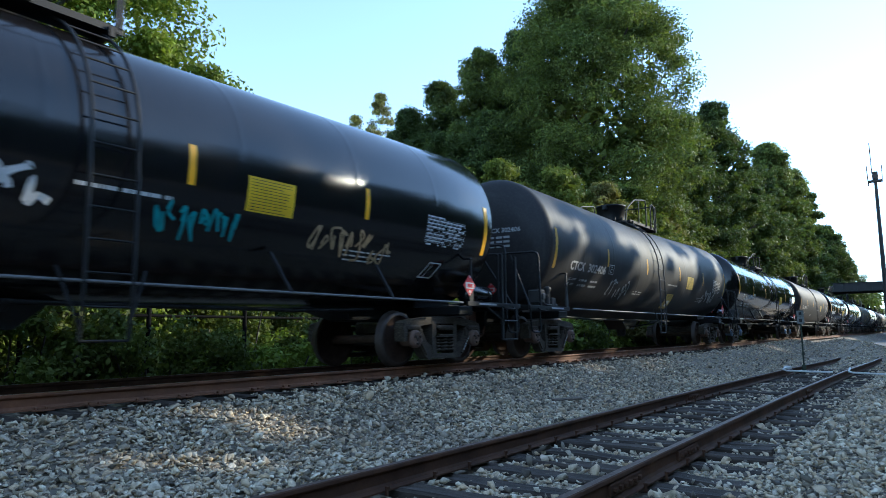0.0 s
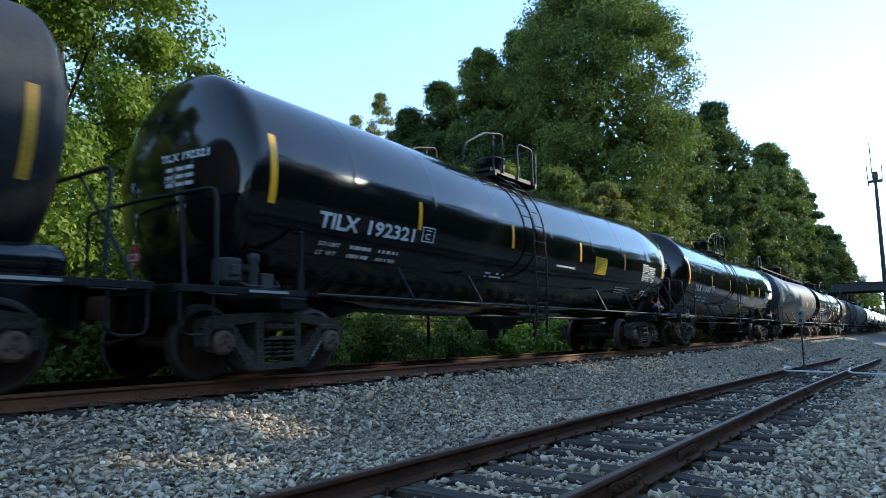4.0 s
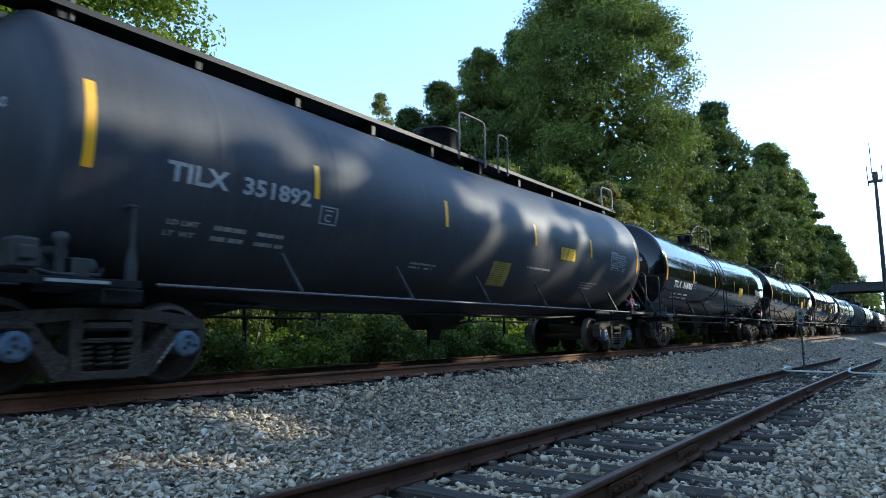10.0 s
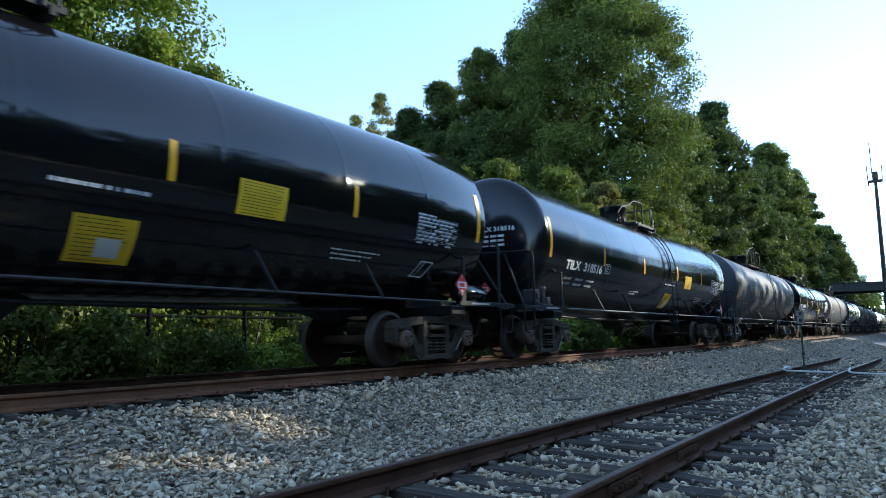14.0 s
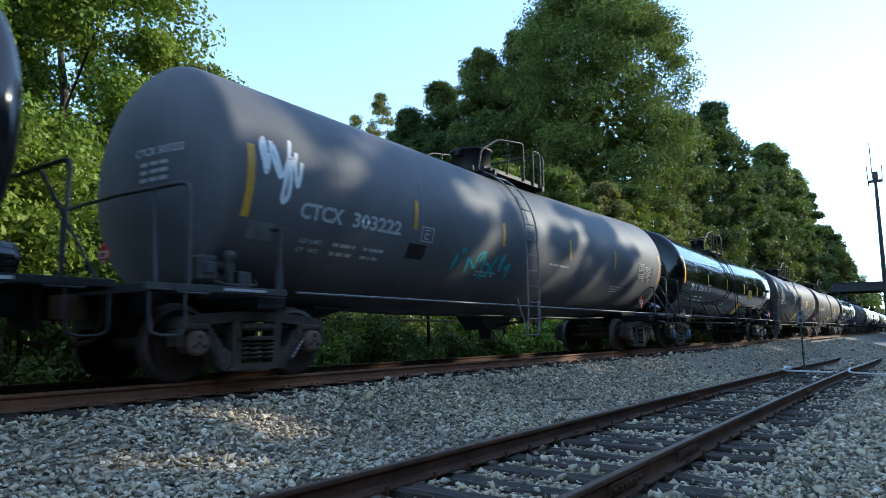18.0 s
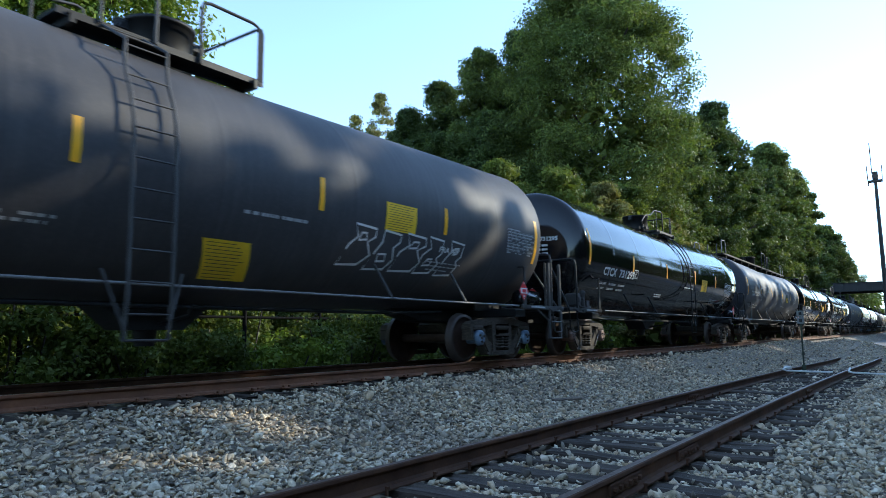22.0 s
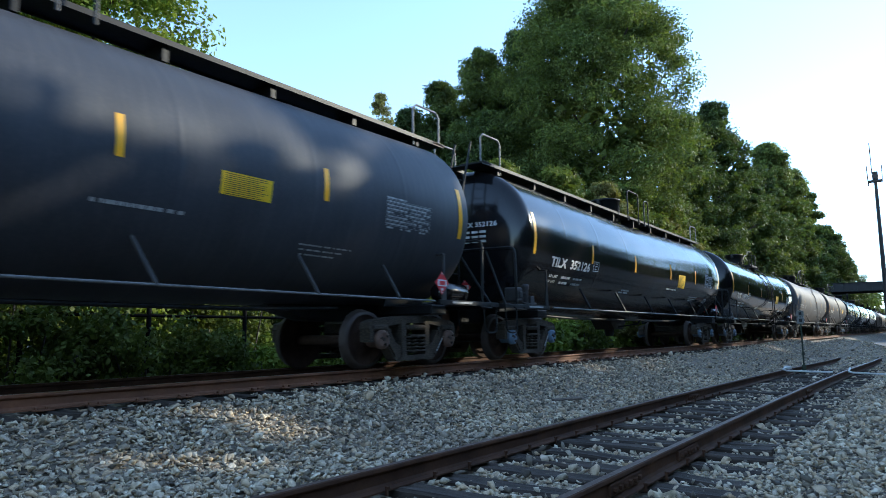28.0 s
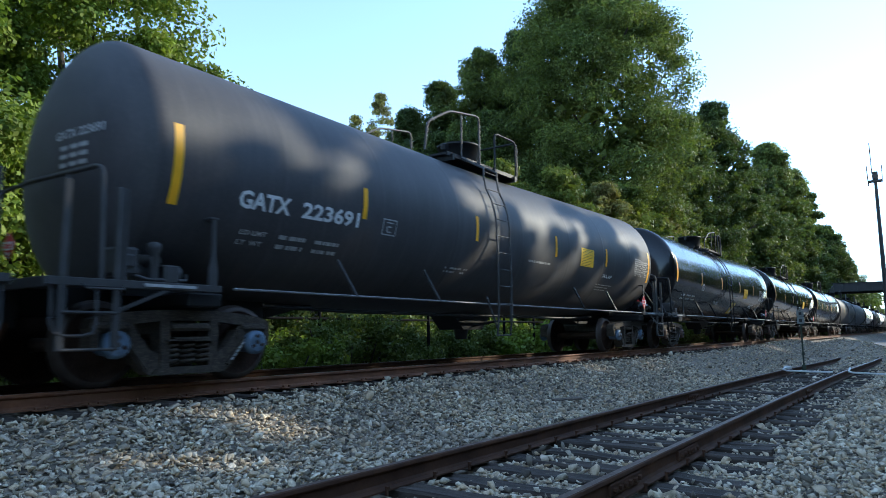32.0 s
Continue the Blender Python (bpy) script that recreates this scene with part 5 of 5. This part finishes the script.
def roof_hoop_mesh(mat):
    top = Z_END + RAD
    s = Solid()
    s.tube([(-8.3, -0.6, top + 0.04), (-8.3, -0.6, top + 0.6), (-8.2, -0.6, top + 0.68), (-7.6, -0.6, top + 0.68), (-7.5, -0.6, top + 0.6), (-7.5, -0.6, top - 0.1)], 0.022, 6)
    s.tube([(-8.3, 0.6, top + 0.04), (-8.3, 0.6, top + 0.6), (-8.2, 0.6, top + 0.68), (-7.6, 0.6, top + 0.68), (-7.5, 0.6, top + 0.6), (-7.5, 0.6, top - 0.1)], 0.022, 6)
    return s.mesh("roof_rail", mat)


def head_ladder_mesh(mat):
    top = Z_END + RAD
    s = Solid()
    line = [(-8.88, 1.1), (-8.92, 1.9), (-8.88, 2.9), (-8.7, 3.6), (-8.4, top + 0.5)]
    for y in (-0.02, -0.42):
        s.tube([(x, y, z) for x, z in line], 0.024, 6)
    for i in range(9):
        z = 1.4 + i * 0.33
        x = np.interp(z, [p[1] for p in line], [p[0] for p in line])
        s.tube([(x, -0.02, z), (x, -0.42, z)], 0.014, 5)
    return s.mesh("end_ladder", mat)


def placard_mesh():
    """Red and white diamond with a white middle band; its figures are bars."""
    s = Solid()
    d = 0.19
    s.add([(0, 0, -d), (d, 0, 0), (0, 0, d), (-d, 0, 0), (0, 0.008, -d), (d, 0.008, 0), (0, 0.008, d), (-d, 0.008, 0)], [(0, 1, 2, 3), (7, 6, 5, 4), (0, 4, 5, 1), (1, 5, 6, 2), (2, 6, 7, 3), (3, 7, 4, 0)])
    s.box(-0.125, 0.125, -0.006, 0.0, -0.055, 0.055, 1)
    s.box(-0.075, 0.075, -0.009, -0.006, -0.035, 0.03, 2)
    for t in (-1, 1):
        e = 0.16
        s.add([(-0.02, -0.004, t * (e + 0.02)), (0, -0.004, t * (e - 0.04)), (0.02, -0.004, t * (e + 0.0)), (0, -0.004, t * e)], [(0, 1, 2, 3)], 1)
    s.box(-0.03, 0.03, -0.005, 0.0, -0.125, -0.085, 1)
    return s.mesh("placard", RED, WHITE, RED)


def data_panel_mesh(mat, du=0.0, dz=0.0):
    s = Solid()
    r = random.Random(4)
    for row in range(9):
        z1 = 2.47 + dz - row * 0.056
        u = 13.56 + du
        end = (14.66 if 0 < row else 14.05) + du
        if row:
            patch(s, u - 0.02, end + 0.02, z1 + 0.011, z1 + 0.015, 0, 0.005, nz=1)
        while u < end - 0.04:
            w = min(r.choice((0.04, 0.07, 0.1, 0.16)), end - u)
            if r.random() < 0.86:
                patch(s, u, u + w - 0.02, z1 - 0.03, z1 - 0.004, 0, 0.005, nz=1)
            u += w
    return s.mesh("data_panel", mat)


def box_mark_mesh(u0, z0, mat):
    """A small framed square mark."""
    s = Solid()
    w, h, t = 0.32, 0.24, 0.018
    patch(s, u0, u0 + w, z0, z0 + t, nz=1)
    patch(s, u0, u0 + w, z0 + h - t, z0 + h, nz=1)
    patch(s, u0, u0 + t, z0, z0 + h, nz=3)
    patch(s, u0 + w - t, u0 + w, z0, z0 + h, nz=3)
    patch(s, u0 + 0.09, u0 + 0.23, z0 + 0.178, z0 + 0.195, nz=1)
    patch(s, u0 + 0.115, u0 + 0.205, z0 + 0.117, z0 + 0.137, nz=1)
    patch(s, u0 + 0.115, u0 + 0.205, z0 + 0.04, z0 + 0.06, nz=1)
    patch(s, u0 + 0.095, u0 + 0.117, z0 + 0.055, z0 + 0.122, nz=2)
    return s.mesh("load_mark", mat)


def panel_mark_mesh(mat):
    s = Solid()
    for z in (1.48, 1.715):
        patch(s, 13.78 + (0.12 if z > 1.6 else 0.0), 14.12 + (0.12 if z > 1.6 else 0.0), z, z + 0.018, nz=1)
    for u, w in ((13.78, 0.02), (13.89, 0.013), (14.1, 0.02)):
        patch(s, u + 0.12, u + 0.12 + w, 1.48, 1.733, nz=3, lean=-0.12)
    return s.mesh("stencil_frame", mat)


def add_label(car, u0, u1, z0, z1, mat, lean, seed, words):
    """A label on the tank's side with lines of print too small to read."""
    sheet = shared(("sheet", u0, z0, z1, mat.name), lambda: patch(Solid(), u0, u1, z0, z1, 0, 0.005, lean).mesh("warning_label", mat))
    label = part("warning_label", sheet, car, words)

    def lines():
        s, r, n = Solid(), random.Random(seed), 11
        for i in range(n):
            a = z1 - (z1 - z0) * (i + 0.8) / (n + 0.6)
            k = 1 - (a - z0) / (z1 - z0)
            x, end = u0 + 0.05 + lean * k, u1 - 0.05 - r.uniform(0, 0.14) + lean * k
            while x < end - 0.03:
                w = min(r.uniform(0.04, 0.13), end - x)
                patch(s, x, x + w - 0.012, a - 0.008, a, 0, 0.008, nz=1)
                x += w
        return s.mesh("print", INK)

    tagged(part("print", shared(("print", u0, z0, z1), lines), label, "dark lines of small print"), kind="stuff")
    return label


TONES = {"gloss": (BLACK_GLOSS, "glossy black"), "satin": (BLACK_SATIN, "satin black"), "matt": (BLACK_MATT, "dusty matt black"), "soot": (SOOT_MATT, "sooty matt black"),
         "blue": (GREY_BLUE, "faded blue-black"), "grey": (GREY_MATT, "dusty dark grey"), "pale": (GREY_PALE, "pale weathered grey")}


def build_car(u_front, form, tone, mark="", number="", full=True, extra=(), cap=CAP_RUST, lower=False, dull=False, patches=()):
    """form: 'ladder' (side ladder and platform), 'board' (running board along the top), 'posts' (ladder posts at the ends)."""
    mat, tone_name = TONES[tone]
    car = tagged(new("tank_car"), "", "tank car", "tank cars of the train")
    words = {"ladder": "tank car with side ladder and top platform", "board": "tank car with a running board along its top", "posts": "tank car with ladder posts at its ends"}[form]
    tagged(car, tone_name + " " + words)
    pipe = STEEL_BLACK if tone in ("gloss", "satin", "soot", "blue", "matt") else STEEL_GREY
    light = STEEL_BLACK if tone in ("gloss", "soot", "satin") else STEEL_GREY
    bright = STEEL_GREY if tone == "gloss" else STEEL_PALE
    ink = WHITE_DULL if (dull or tone in ("blue",)) else WHITE
    small_ink = WHITE_DULL if tone in ("matt", "soot", "grey", "pale", "blue") else WHITE
    stripe = YELLOW if tone in ("gloss", "satin", "soot", "blue", "grey") and not dull else YELLOW_DIRTY
    back = pose(0, 0, 0, 0, 0, 180)
    mir = Matrix.Diagonal((-1, 1, 1, 1))
    part("tank", shared(("tank", mat.name), lambda: tank_mesh(mat)), car, tone_name + " welded tank")
    for m in (Matrix.Identity(4), back):
        part("stub_sill", shared("stub_sill", stub_sill_mesh), car, m=m)
        part("saddle", shared("saddle", saddle_mesh), car, m=m)
        part("coupler", shared("coupler", coupler_mesh), car, "rusty knuckle coupler", m)
        add_deck(car, pipe, m)
        part("end_rail", shared(("end_rail", pipe.name), lambda: end_rail_mesh(pipe)), car, m=m)
    add_bogie(car, BOGIE_U, cap)
    add_bogie(car, BOGIE_REAR, cap)
    part("side_rail", shared(("side_rail", bright.name), lambda: handrail_mesh(bright)), car)
    early = mark.startswith("C") and number.startswith("303")
    end_z = 1.8 if early and tone == "satin" else 1.96 if tone in ("matt", "pale", "grey", "soot") or form == "posts" else 2.17
    mid_z = 2.33 if form == "board" and tone == "blue" else 2.19
    for k, u in enumerate((0.0, 3.24 if early else 3.0, 6.0, 9.0 if early else 9.22, 11.75 if early else 12.1, 15.33)):
        if k in (0, 5):
            me = shared(("end_stripe", u, end_z, stripe.name), lambda: patch(Solid(), u - 0.055, u + 0.055, end_z, end_z + 0.88, nz=10).mesh("reflector_stripe", stripe))
        else:
            me = shared(("stripe", u, mid_z, stripe.name), lambda: patch(Solid(), u - 0.045, u + 0.045, mid_z, mid_z + 0.45, nz=6).mesh("reflector_stripe", stripe))
        part("reflector_stripe", me, car, "yellow reflective stripe")
    narrow = form == "ladder" and mark.startswith("T")
    bent = number in ("316086", "318510", "318516", "731295")
    shift = {"board": 0.1, "posts": 0.0, "ladder": -0.02 if bent else 0.05 if narrow else -0.45}[form]
    part("manway", shared(("manway", form, narrow, bent), lambda: manway_mesh(0.74 if form == "board" else 0.6 if bent else 0.62, 0.41 if bent else 0.3 if narrow else 0.44)), car, "dark round manway housing", pose(shift, 0, 0))
    part("bottom_outlet", shared("outlet", outlet_mesh), car)
    if form == "board":
        part("running_board", shared("board", running_board_mesh), car, "dark grated walkway along the tank top")
        for m in (Matrix.Identity(4), back):
            part("roof_rail", shared(("roof_rail", light.name), lambda: roof_hoop_mesh(STEEL_PALE)), car, m=m)
        part("end_ladder", shared(("head_ladder", light.name), lambda: head_ladder_mesh(light)), car)
        part("safety_rail", shared(("sh", 0.4, light.name), lambda: short_hoop_mesh(light, -0.33, 0.62, 0.9)), car)
        part("safety_rail", shared(("sh", 1.5, light.name), lambda: short_hoop_mesh(light, 1.15, 1.55, 0.8)), car)
    else:
        lad = (6.75 if mark == "GATX" else 8.3) if form == "posts" else 8.4 if bent else 6.92
        x0, x1, x2, x3 = (-1.7, -0.93, -0.28, 0.42) if narrow else (-1.1, -0.05, 0.05, 0.95) if form == "posts" else (-0.75, 0.35, 0.8, 1.15)
        style = (form, narrow, light.name)
        ends = (-0.35, 1.55) if bent else (-1.65, 1.05) if form == "posts" else (min(x0 + 0.3, lad - HALF - 0.3), x3 + 0.25)
        part("top_platform", shared(("top", ends), lambda: top_deck_mesh(*ends)), car, "dark grated platform round the manway")
        if bent:
            part("safety_rail", shared(("bent", style), lambda: bent_rail_mesh(pipe)), car)
            part("safety_rail", shared(("deck_end", style), lambda: deck_end_rail_mesh(pipe)), car)
        else:
            for y in (-0.88, 0.88):
                part("safety_rail", shared(("long", y, style), lambda: long_hoop_mesh(light if form == "posts" else pipe, y, x0 + (-0.3 if form == "posts" else 0.2), x1 - (0.5 if form == "posts" else 0.0), 0.14 if form == "posts" else 0.0)), car)
            part("safety_rail", shared(("short", style), lambda: short_hoop_mesh(pipe, x2, x3, 0.78)), car)
            part("safety_rail", shared(("cross", style), lambda: cross_hoop_mesh(pipe, 1.0 if form == "posts" else x3 + 0.15, 0.78)), car)
        part("side_ladder", shared(("ladder", lad, light.name, tone, form), lambda: ladder_mesh(lad, STEEL_PALE if tone == "pale" else light if form == "posts" or tone not in ("gloss", "satin") else pipe, form == "posts" and tone != "satin")), car, "steel rung ladder")
    if not full:
        return car, u_front
    for m in (Matrix.Identity(4), mir):
        part("bolster_post", shared(("post", light.name), lambda: jacking_post_mesh(light if tone not in ("gloss",) else pipe)), car, m=m)
        part("sill_step", shared(("step", pipe.name), lambda: sill_step_mesh(pipe)), car, m=m)
        part("brace", shared(("brace", pipe.name), lambda: brace_mesh(pipe)), car, m=m)
        if form == "posts":
            part("end_ladder", shared(("end_ladder", light.name), lambda: end_ladder_mesh(light)), car, "square ladder posts with sill steps", m)
    part("brake_gear", shared("brake_gear", brake_gear_mesh), car)
    part("air_reservoir", shared("reservoir", reservoir_mesh), car)
    part("brake_pipe", shared("brake_pipe", brake_pipe_mesh), car)
    spots = (2.7, 5.0, 7.3, 9.6, 11.9, 13.6) if form == "board" else () if mark.startswith("CTCX") and number.startswith("30") else (2.75, 4.75, 10.6, 12.6)
    for u in spots:
        part("rail_strut", shared(("strut", light.name), lambda: strut_mesh(light)), car, m=pose(u - HALF, 0, 0))
    for k in (-1, 1):
        part("sill_marking", shared("sill_bar", lambda: Solid().box(-0.3, 0.3, -0.002, 0.002, -0.015, 0.017).mesh("sill_marking", WHITE_DULL)), car, "white stencil line", pose(k * (HALF + 0.02), -1.514, 1.06))
    part("placard", shared("placard", placard_mesh), car, "red and white diamond hazard placard", pose((13.55 if early else 14.75) - HALF, -1.53, 1.37))
    part("placard", shared("placard", placard_mesh), car, "red and white diamond hazard placard", pose(-8.9, -0.55, 1.45, 0, 0, -90) @ Matrix.Diagonal((0.75, 1, 0.75, 1)))
    du, dz = (0.62, 0.1) if form == "posts" and tone != "satin" else (-0.2, 0.14) if form == "board" else (0.0, 0.0)
    tagged(part("data_panel", shared(("data", small_ink.name, du), lambda: data_panel_mesh(small_ink, du, dz)), car, "block of small white stencilled lines"), kind="stuff")
    if tone in ("pale", "matt"):
        part("data_board", shared(("board_patch", du), lambda: patch(Solid(), 13.51 + du, 14.71 + du, 1.99 + dz, 2.435 + dz, 0, 0.003).mesh("data_board", STEEL_BLACK)), car, "black painted panel")
    if form == "posts" and tone != "satin":
        part("inspection_mark", shared(("fra", ink.name), lambda: lettering("FRA AIP", on_tank, 12.04, 12.62, 1.905, 1.995, ink, 3)), car, "small white stencilled letters")
    mark_u = 3.42 if early or form == "posts" else 3.1
    part("load_mark", shared(("mark", small_ink.name, mark_u), lambda: box_mark_mesh(mark_u, 2.02, small_ink)), car, "small white framed mark")
    s = Solid()
    seed = int(u_front)
    lu, lz = (0.75, 1.915) if early and tone == "satin" else (0.97, 1.76)
    for k, (words, w) in enumerate((("LD LMT", 0.4), ("LT  WT", 0.38))):
        z = lz - 0.115 * k
        part("weight_lettering", shared((words, lu, small_ink.name), lambda: lettering(words, on_tank, lu, lu + w, z, z + 0.055, small_ink, 2)), car, "small white stencilled letters")
        word_bars(s, lu + 0.6, lu + 1.06, z, z + 0.05, seed + 1 + k, fill=1), word_bars(s, lu + 1.22, lu + 1.68, z, z + 0.045, seed + 4 + k, fill=1)
    wu, wz = (9.0, 1.86) if form == "board" else (8.0, 1.99)
    word_bars(s, wu, wu + 1.05, wz, wz + 0.04, seed + 6, fill=1), word_bars(s, 5.27, 5.96, 1.66, 1.69, seed + 7), word_bars(s, 5.27, 5.9, 1.6, 1.63, seed + 8)
    for k in range(3):
        word_bars(s, 11.8 + 0.03 * k, 12.85 - 0.16 * k, 1.725 - 0.06 * k, 1.745 - 0.06 * k, seed + 9 + k, fill=1)
    tagged(part("small_lettering", s.mesh("small_lettering", small_ink), car, "small white stencilled lines"), kind="stuff")
    if tone in ("gloss", "satin"):
        part("stencil_frame", shared(("frame_mark", small_ink.name), lambda: panel_mark_mesh(small_ink)), car)
    if (tone != "soot" and form != "posts" or tone in ("grey", "satin")) and tone != "pale":
        lu, lz = (9.98, 2.02) if form == "posts" and tone == "satin" else (10.55, 2.1) if form == "posts" else (10.43, 2.16) if form == "board" and tone == "blue" else (9.5, 1.74) if early and tone == "satin" else (10.5, 1.97) if number == "316185" else (10.1, 1.97)
        add_label(car, lu, lu + 0.74, lz, lz + (0.27 if form == "board" and tone == "blue" else 0.42), LABEL_YELLOW if stripe is YELLOW else LABEL_DIRTY, 0.0, 1, "yellow label with dark lines of small print")
    if lower:
        lu, lz = (7.65, 1.46) if form == "board" or (early and tone == "satin") else (7.55 if number == "223709" else 7.05, 1.22) if form == "posts" else (8.3, 1.3)
        low_label = add_label(car, lu, lu + 0.68, lz, lz + 0.44, LABEL_YELLOW if tone in ("satin", "grey", "gloss") else LABEL_DIRTY, 0.06 if form != "posts" else 0.2, 2, "faded yellow label low on the tank")
        if form == "ladder":
            part("sticker", shared(("sticker", lu), lambda: patch(Solid(), lu + 0.3, lu + 0.56, lz + 0.06, lz + 0.24, 0, 0.0105, 0.03).mesh("sticker", WHITE)), low_label, "white paper sticker")
    if mark:
        ends = (0.97, 1.6, 1.76, 2.66) if mark == "CITX" else (0.15, 1.15, 1.38, 2.76) if early and tone == "satin" else (0.96, 1.82, 2.03, 3.15) if number.startswith("7") or number == "220817" else (0.84, 1.63, 1.83, 2.91)
        zt = 2.2 if form == "board" and tone == "blue" else 2.05 if form == "posts" or early else 1.98
        part("reporting_mark", lettering(mark, on_tank, ends[0], ends[1], zt, zt + 0.215, ink), car, "white stencilled letters")
        part("car_number", lettering(number, on_tank, ends[2], ends[3], zt, zt + 0.215, ink), car, "white stencilled figures")
        part("head_number", lettering(mark + " " + number, lambda a, b: on_head(-a, b), 0.0, 0.9, 2.76, 2.87, small_ink, 3) , car, "small white stencilled figures")
        s = Solid()
        for k in range(3):
            for y in (0.12, 0.32, 0.5):
                v = [on_head(-y, 2.68 - 0.1 * k), on_head(-y - 0.15, 2.68 - 0.1 * k), on_head(-y - 0.15, 2.63 - 0.1 * k), on_head(-y, 2.63 - 0.1 * k)]
                s.add(v, [(0, 1, 2, 3)])
        part("head_lettering", s.mesh("head_lettering", small_ink), car, "small white lines")
    for u0, u1, z0, z1, pm in patches:
        part("paint_patch", patch(Solid(), u0, u1, z0, z1).mesh("paint_patch", pm), car, "flat rectangle of overpaint")
    for k, (u0, u1, z0, z1, sm, n, w) in enumerate(extra):
        draw = block_outlines if w < 0.012 else scribble
        part("graffiti", draw(u0, u1, z0, z1, seed + 31 * k, sm, n, w), car, "sprayed graffiti strokes")
    return car, u_front


G0 = [(7.0, 7.8, 1.75, 2.1, WHITE, 4, 0.035), (8.86, 9.95, 1.6, 1.98, TEAL, 8, 0.02), (11.1, 12.85, 1.6, 2.02, TAN, 10, 0.018)]
TRAIN = [
    build_car(-4.95, "posts", "satin", extra=G0),
    build_car(13.34, "ladder", "matt", "CTCX", "302406", dull=True, lower=True, extra=[(3.4, 4.8, 1.45, 1.93, WHITE_DULL, 8, 0.018), (12.4, 14.0, 1.6, 2.1, WHITE_DULL, 6, 0.035)]),
    build_car(31.55, "ladder", "gloss", "TILX", "316086", cap=CAP_BLUE),
    build_car(49.92, "ladder", "matt", "CTCX", "301450", dull=True),
    build_car(68.05, "ladder", "gloss", "TILX", "192321"),
    build_car(86.40, "ladder", "gloss", "TILX", "316042", lower=True),
    build_car(104.53, "board", "blue", "TILX", "351925", lower=True),
    build_car(122.78, "ladder", "satin", "CTCX", "303277", lower=True),
    build_car(140.94, "posts", "soot", "GATX", "220817", lower=True, cap=CAP_BLUE, extra=[(3.3, 4.8, 1.4, 1.8, GREY_PALE, 5, 0.014)]),
    build_car(159.74, "board", "blue", "TILX", "351892", lower=True, cap=CAP_BLUE),
    build_car(177.85, "ladder", "gloss", "TILX", "316062"),
    build_car(196.0, "ladder", "gloss", "TILX", "316185", lower=True),
    build_car(214.05, "ladder", "gloss", "TILX", "316063", lower=True),
    build_car(232.33, "ladder", "satin", "TILX", "318516", lower=True),
    build_car(250.6, "posts", "blue", cap=CAP_BLUE, patches=[(10.3, 10.92, 2.08, 2.5, STEEL_BLACK)]),
    build_car(268.76, "ladder", "satin", "CTCX", "303240"),
    build_car(286.94, "ladder", "pale", "CTCX", "303222", dull=True, patches=[(3.16, 3.62, 1.74, 1.97, STEEL_BLACK), (0.1, 0.5, 1.72, 1.93, STEEL_PALE)], extra=[(0.14, 0.8, 2.25, 3.05, WHITE, 4, 0.032), (4.4, 6.4, 1.58, 2.05, TEAL, 8, 0.026)]),
    build_car(305.09, "ladder", "gloss", "TILX", "316196", lower=True, cap=CAP_BLUE),
    build_car(323.3, "posts", "grey", "GATX", "223631", lower=True, extra=[(3.4, 4.6, 1.5, 1.95, GREY_PALE, 5, 0.014)]),
    build_car(341.54, "posts", "grey", "GATX", "223709", lower=True, cap=CAP_BLUE, extra=[(9.75, 12.75, 1.5, 2.08, WHITE, 5, 0.0115)]),
    build_car(359.71, "ladder", "gloss", "CTCX", "731295"),
    build_car(377.83, "board", "blue", "TILX", "351916"),
    build_car(395.87, "ladder", "gloss", "TILX", "316120", lower=True),
    build_car(414.02, "ladder", "gloss", "TILX", "316132", lower=True),
    build_car(432.7, "board", "blue", "TILX", "355243"),
    build_car(450.82, "board", "satin", "TILX", "352126", cap=CAP_BLUE),
    build_car(468.84, "ladder", "gloss", "TILX", "318510", cap=CAP_BLUE),
    build_car(487.05, "posts", "pale", "CITX", "221112", dull=True),
    build_car(505.22, "posts", "grey", "GATX", "223691", cap=CAP_BLUE),
    build_car(523.45, "ladder", "satin", lower=True),
    build_car(541.6, "ladder", "gloss"),
]
for k, (form, tone) in enumerate((("ladder", "satin"), ("ladder", "matt"), ("board", "blue"), ("ladder", "gloss"), ("posts", "grey"), ("ladder", "gloss"), ("board", "blue"), ("ladder", "matt"), ("ladder", "gloss"), ("posts", "pale"))):
    TRAIN.append(build_car(559.75 + 18.15 * k, form, tone, full=False))


# ---- what moves ----
def motions():
    """The train rolls past towards -x; every wheelset turns with it."""
    for car, u in TRAIN:
        walk(car, [(t * 2.0, pose(u + HALF - SPEED * t * 2.0, TRACK_Y, 0)) for t in range(17)])
    turn = math.degrees(SPEED / FPS / WHEEL_R)
    for wheels, x in ((FRONT_AXLES, -AXLE), (REAR_AXLES, AXLE)):
        walk(wheels[0], [(i / FPS, pose(x, 0, WHEEL_R, 0, -turn * i, 0)) for i in range(int(SECONDS * FPS) + 1)])
        keys = wheels[0].animation_data
        for other in wheels[1:]:
            other.rotation_mode = "QUATERNION"
            data = other.animation_data_create()
            data.action = keys.action
            data.action_slot = keys.action_slot


motions()
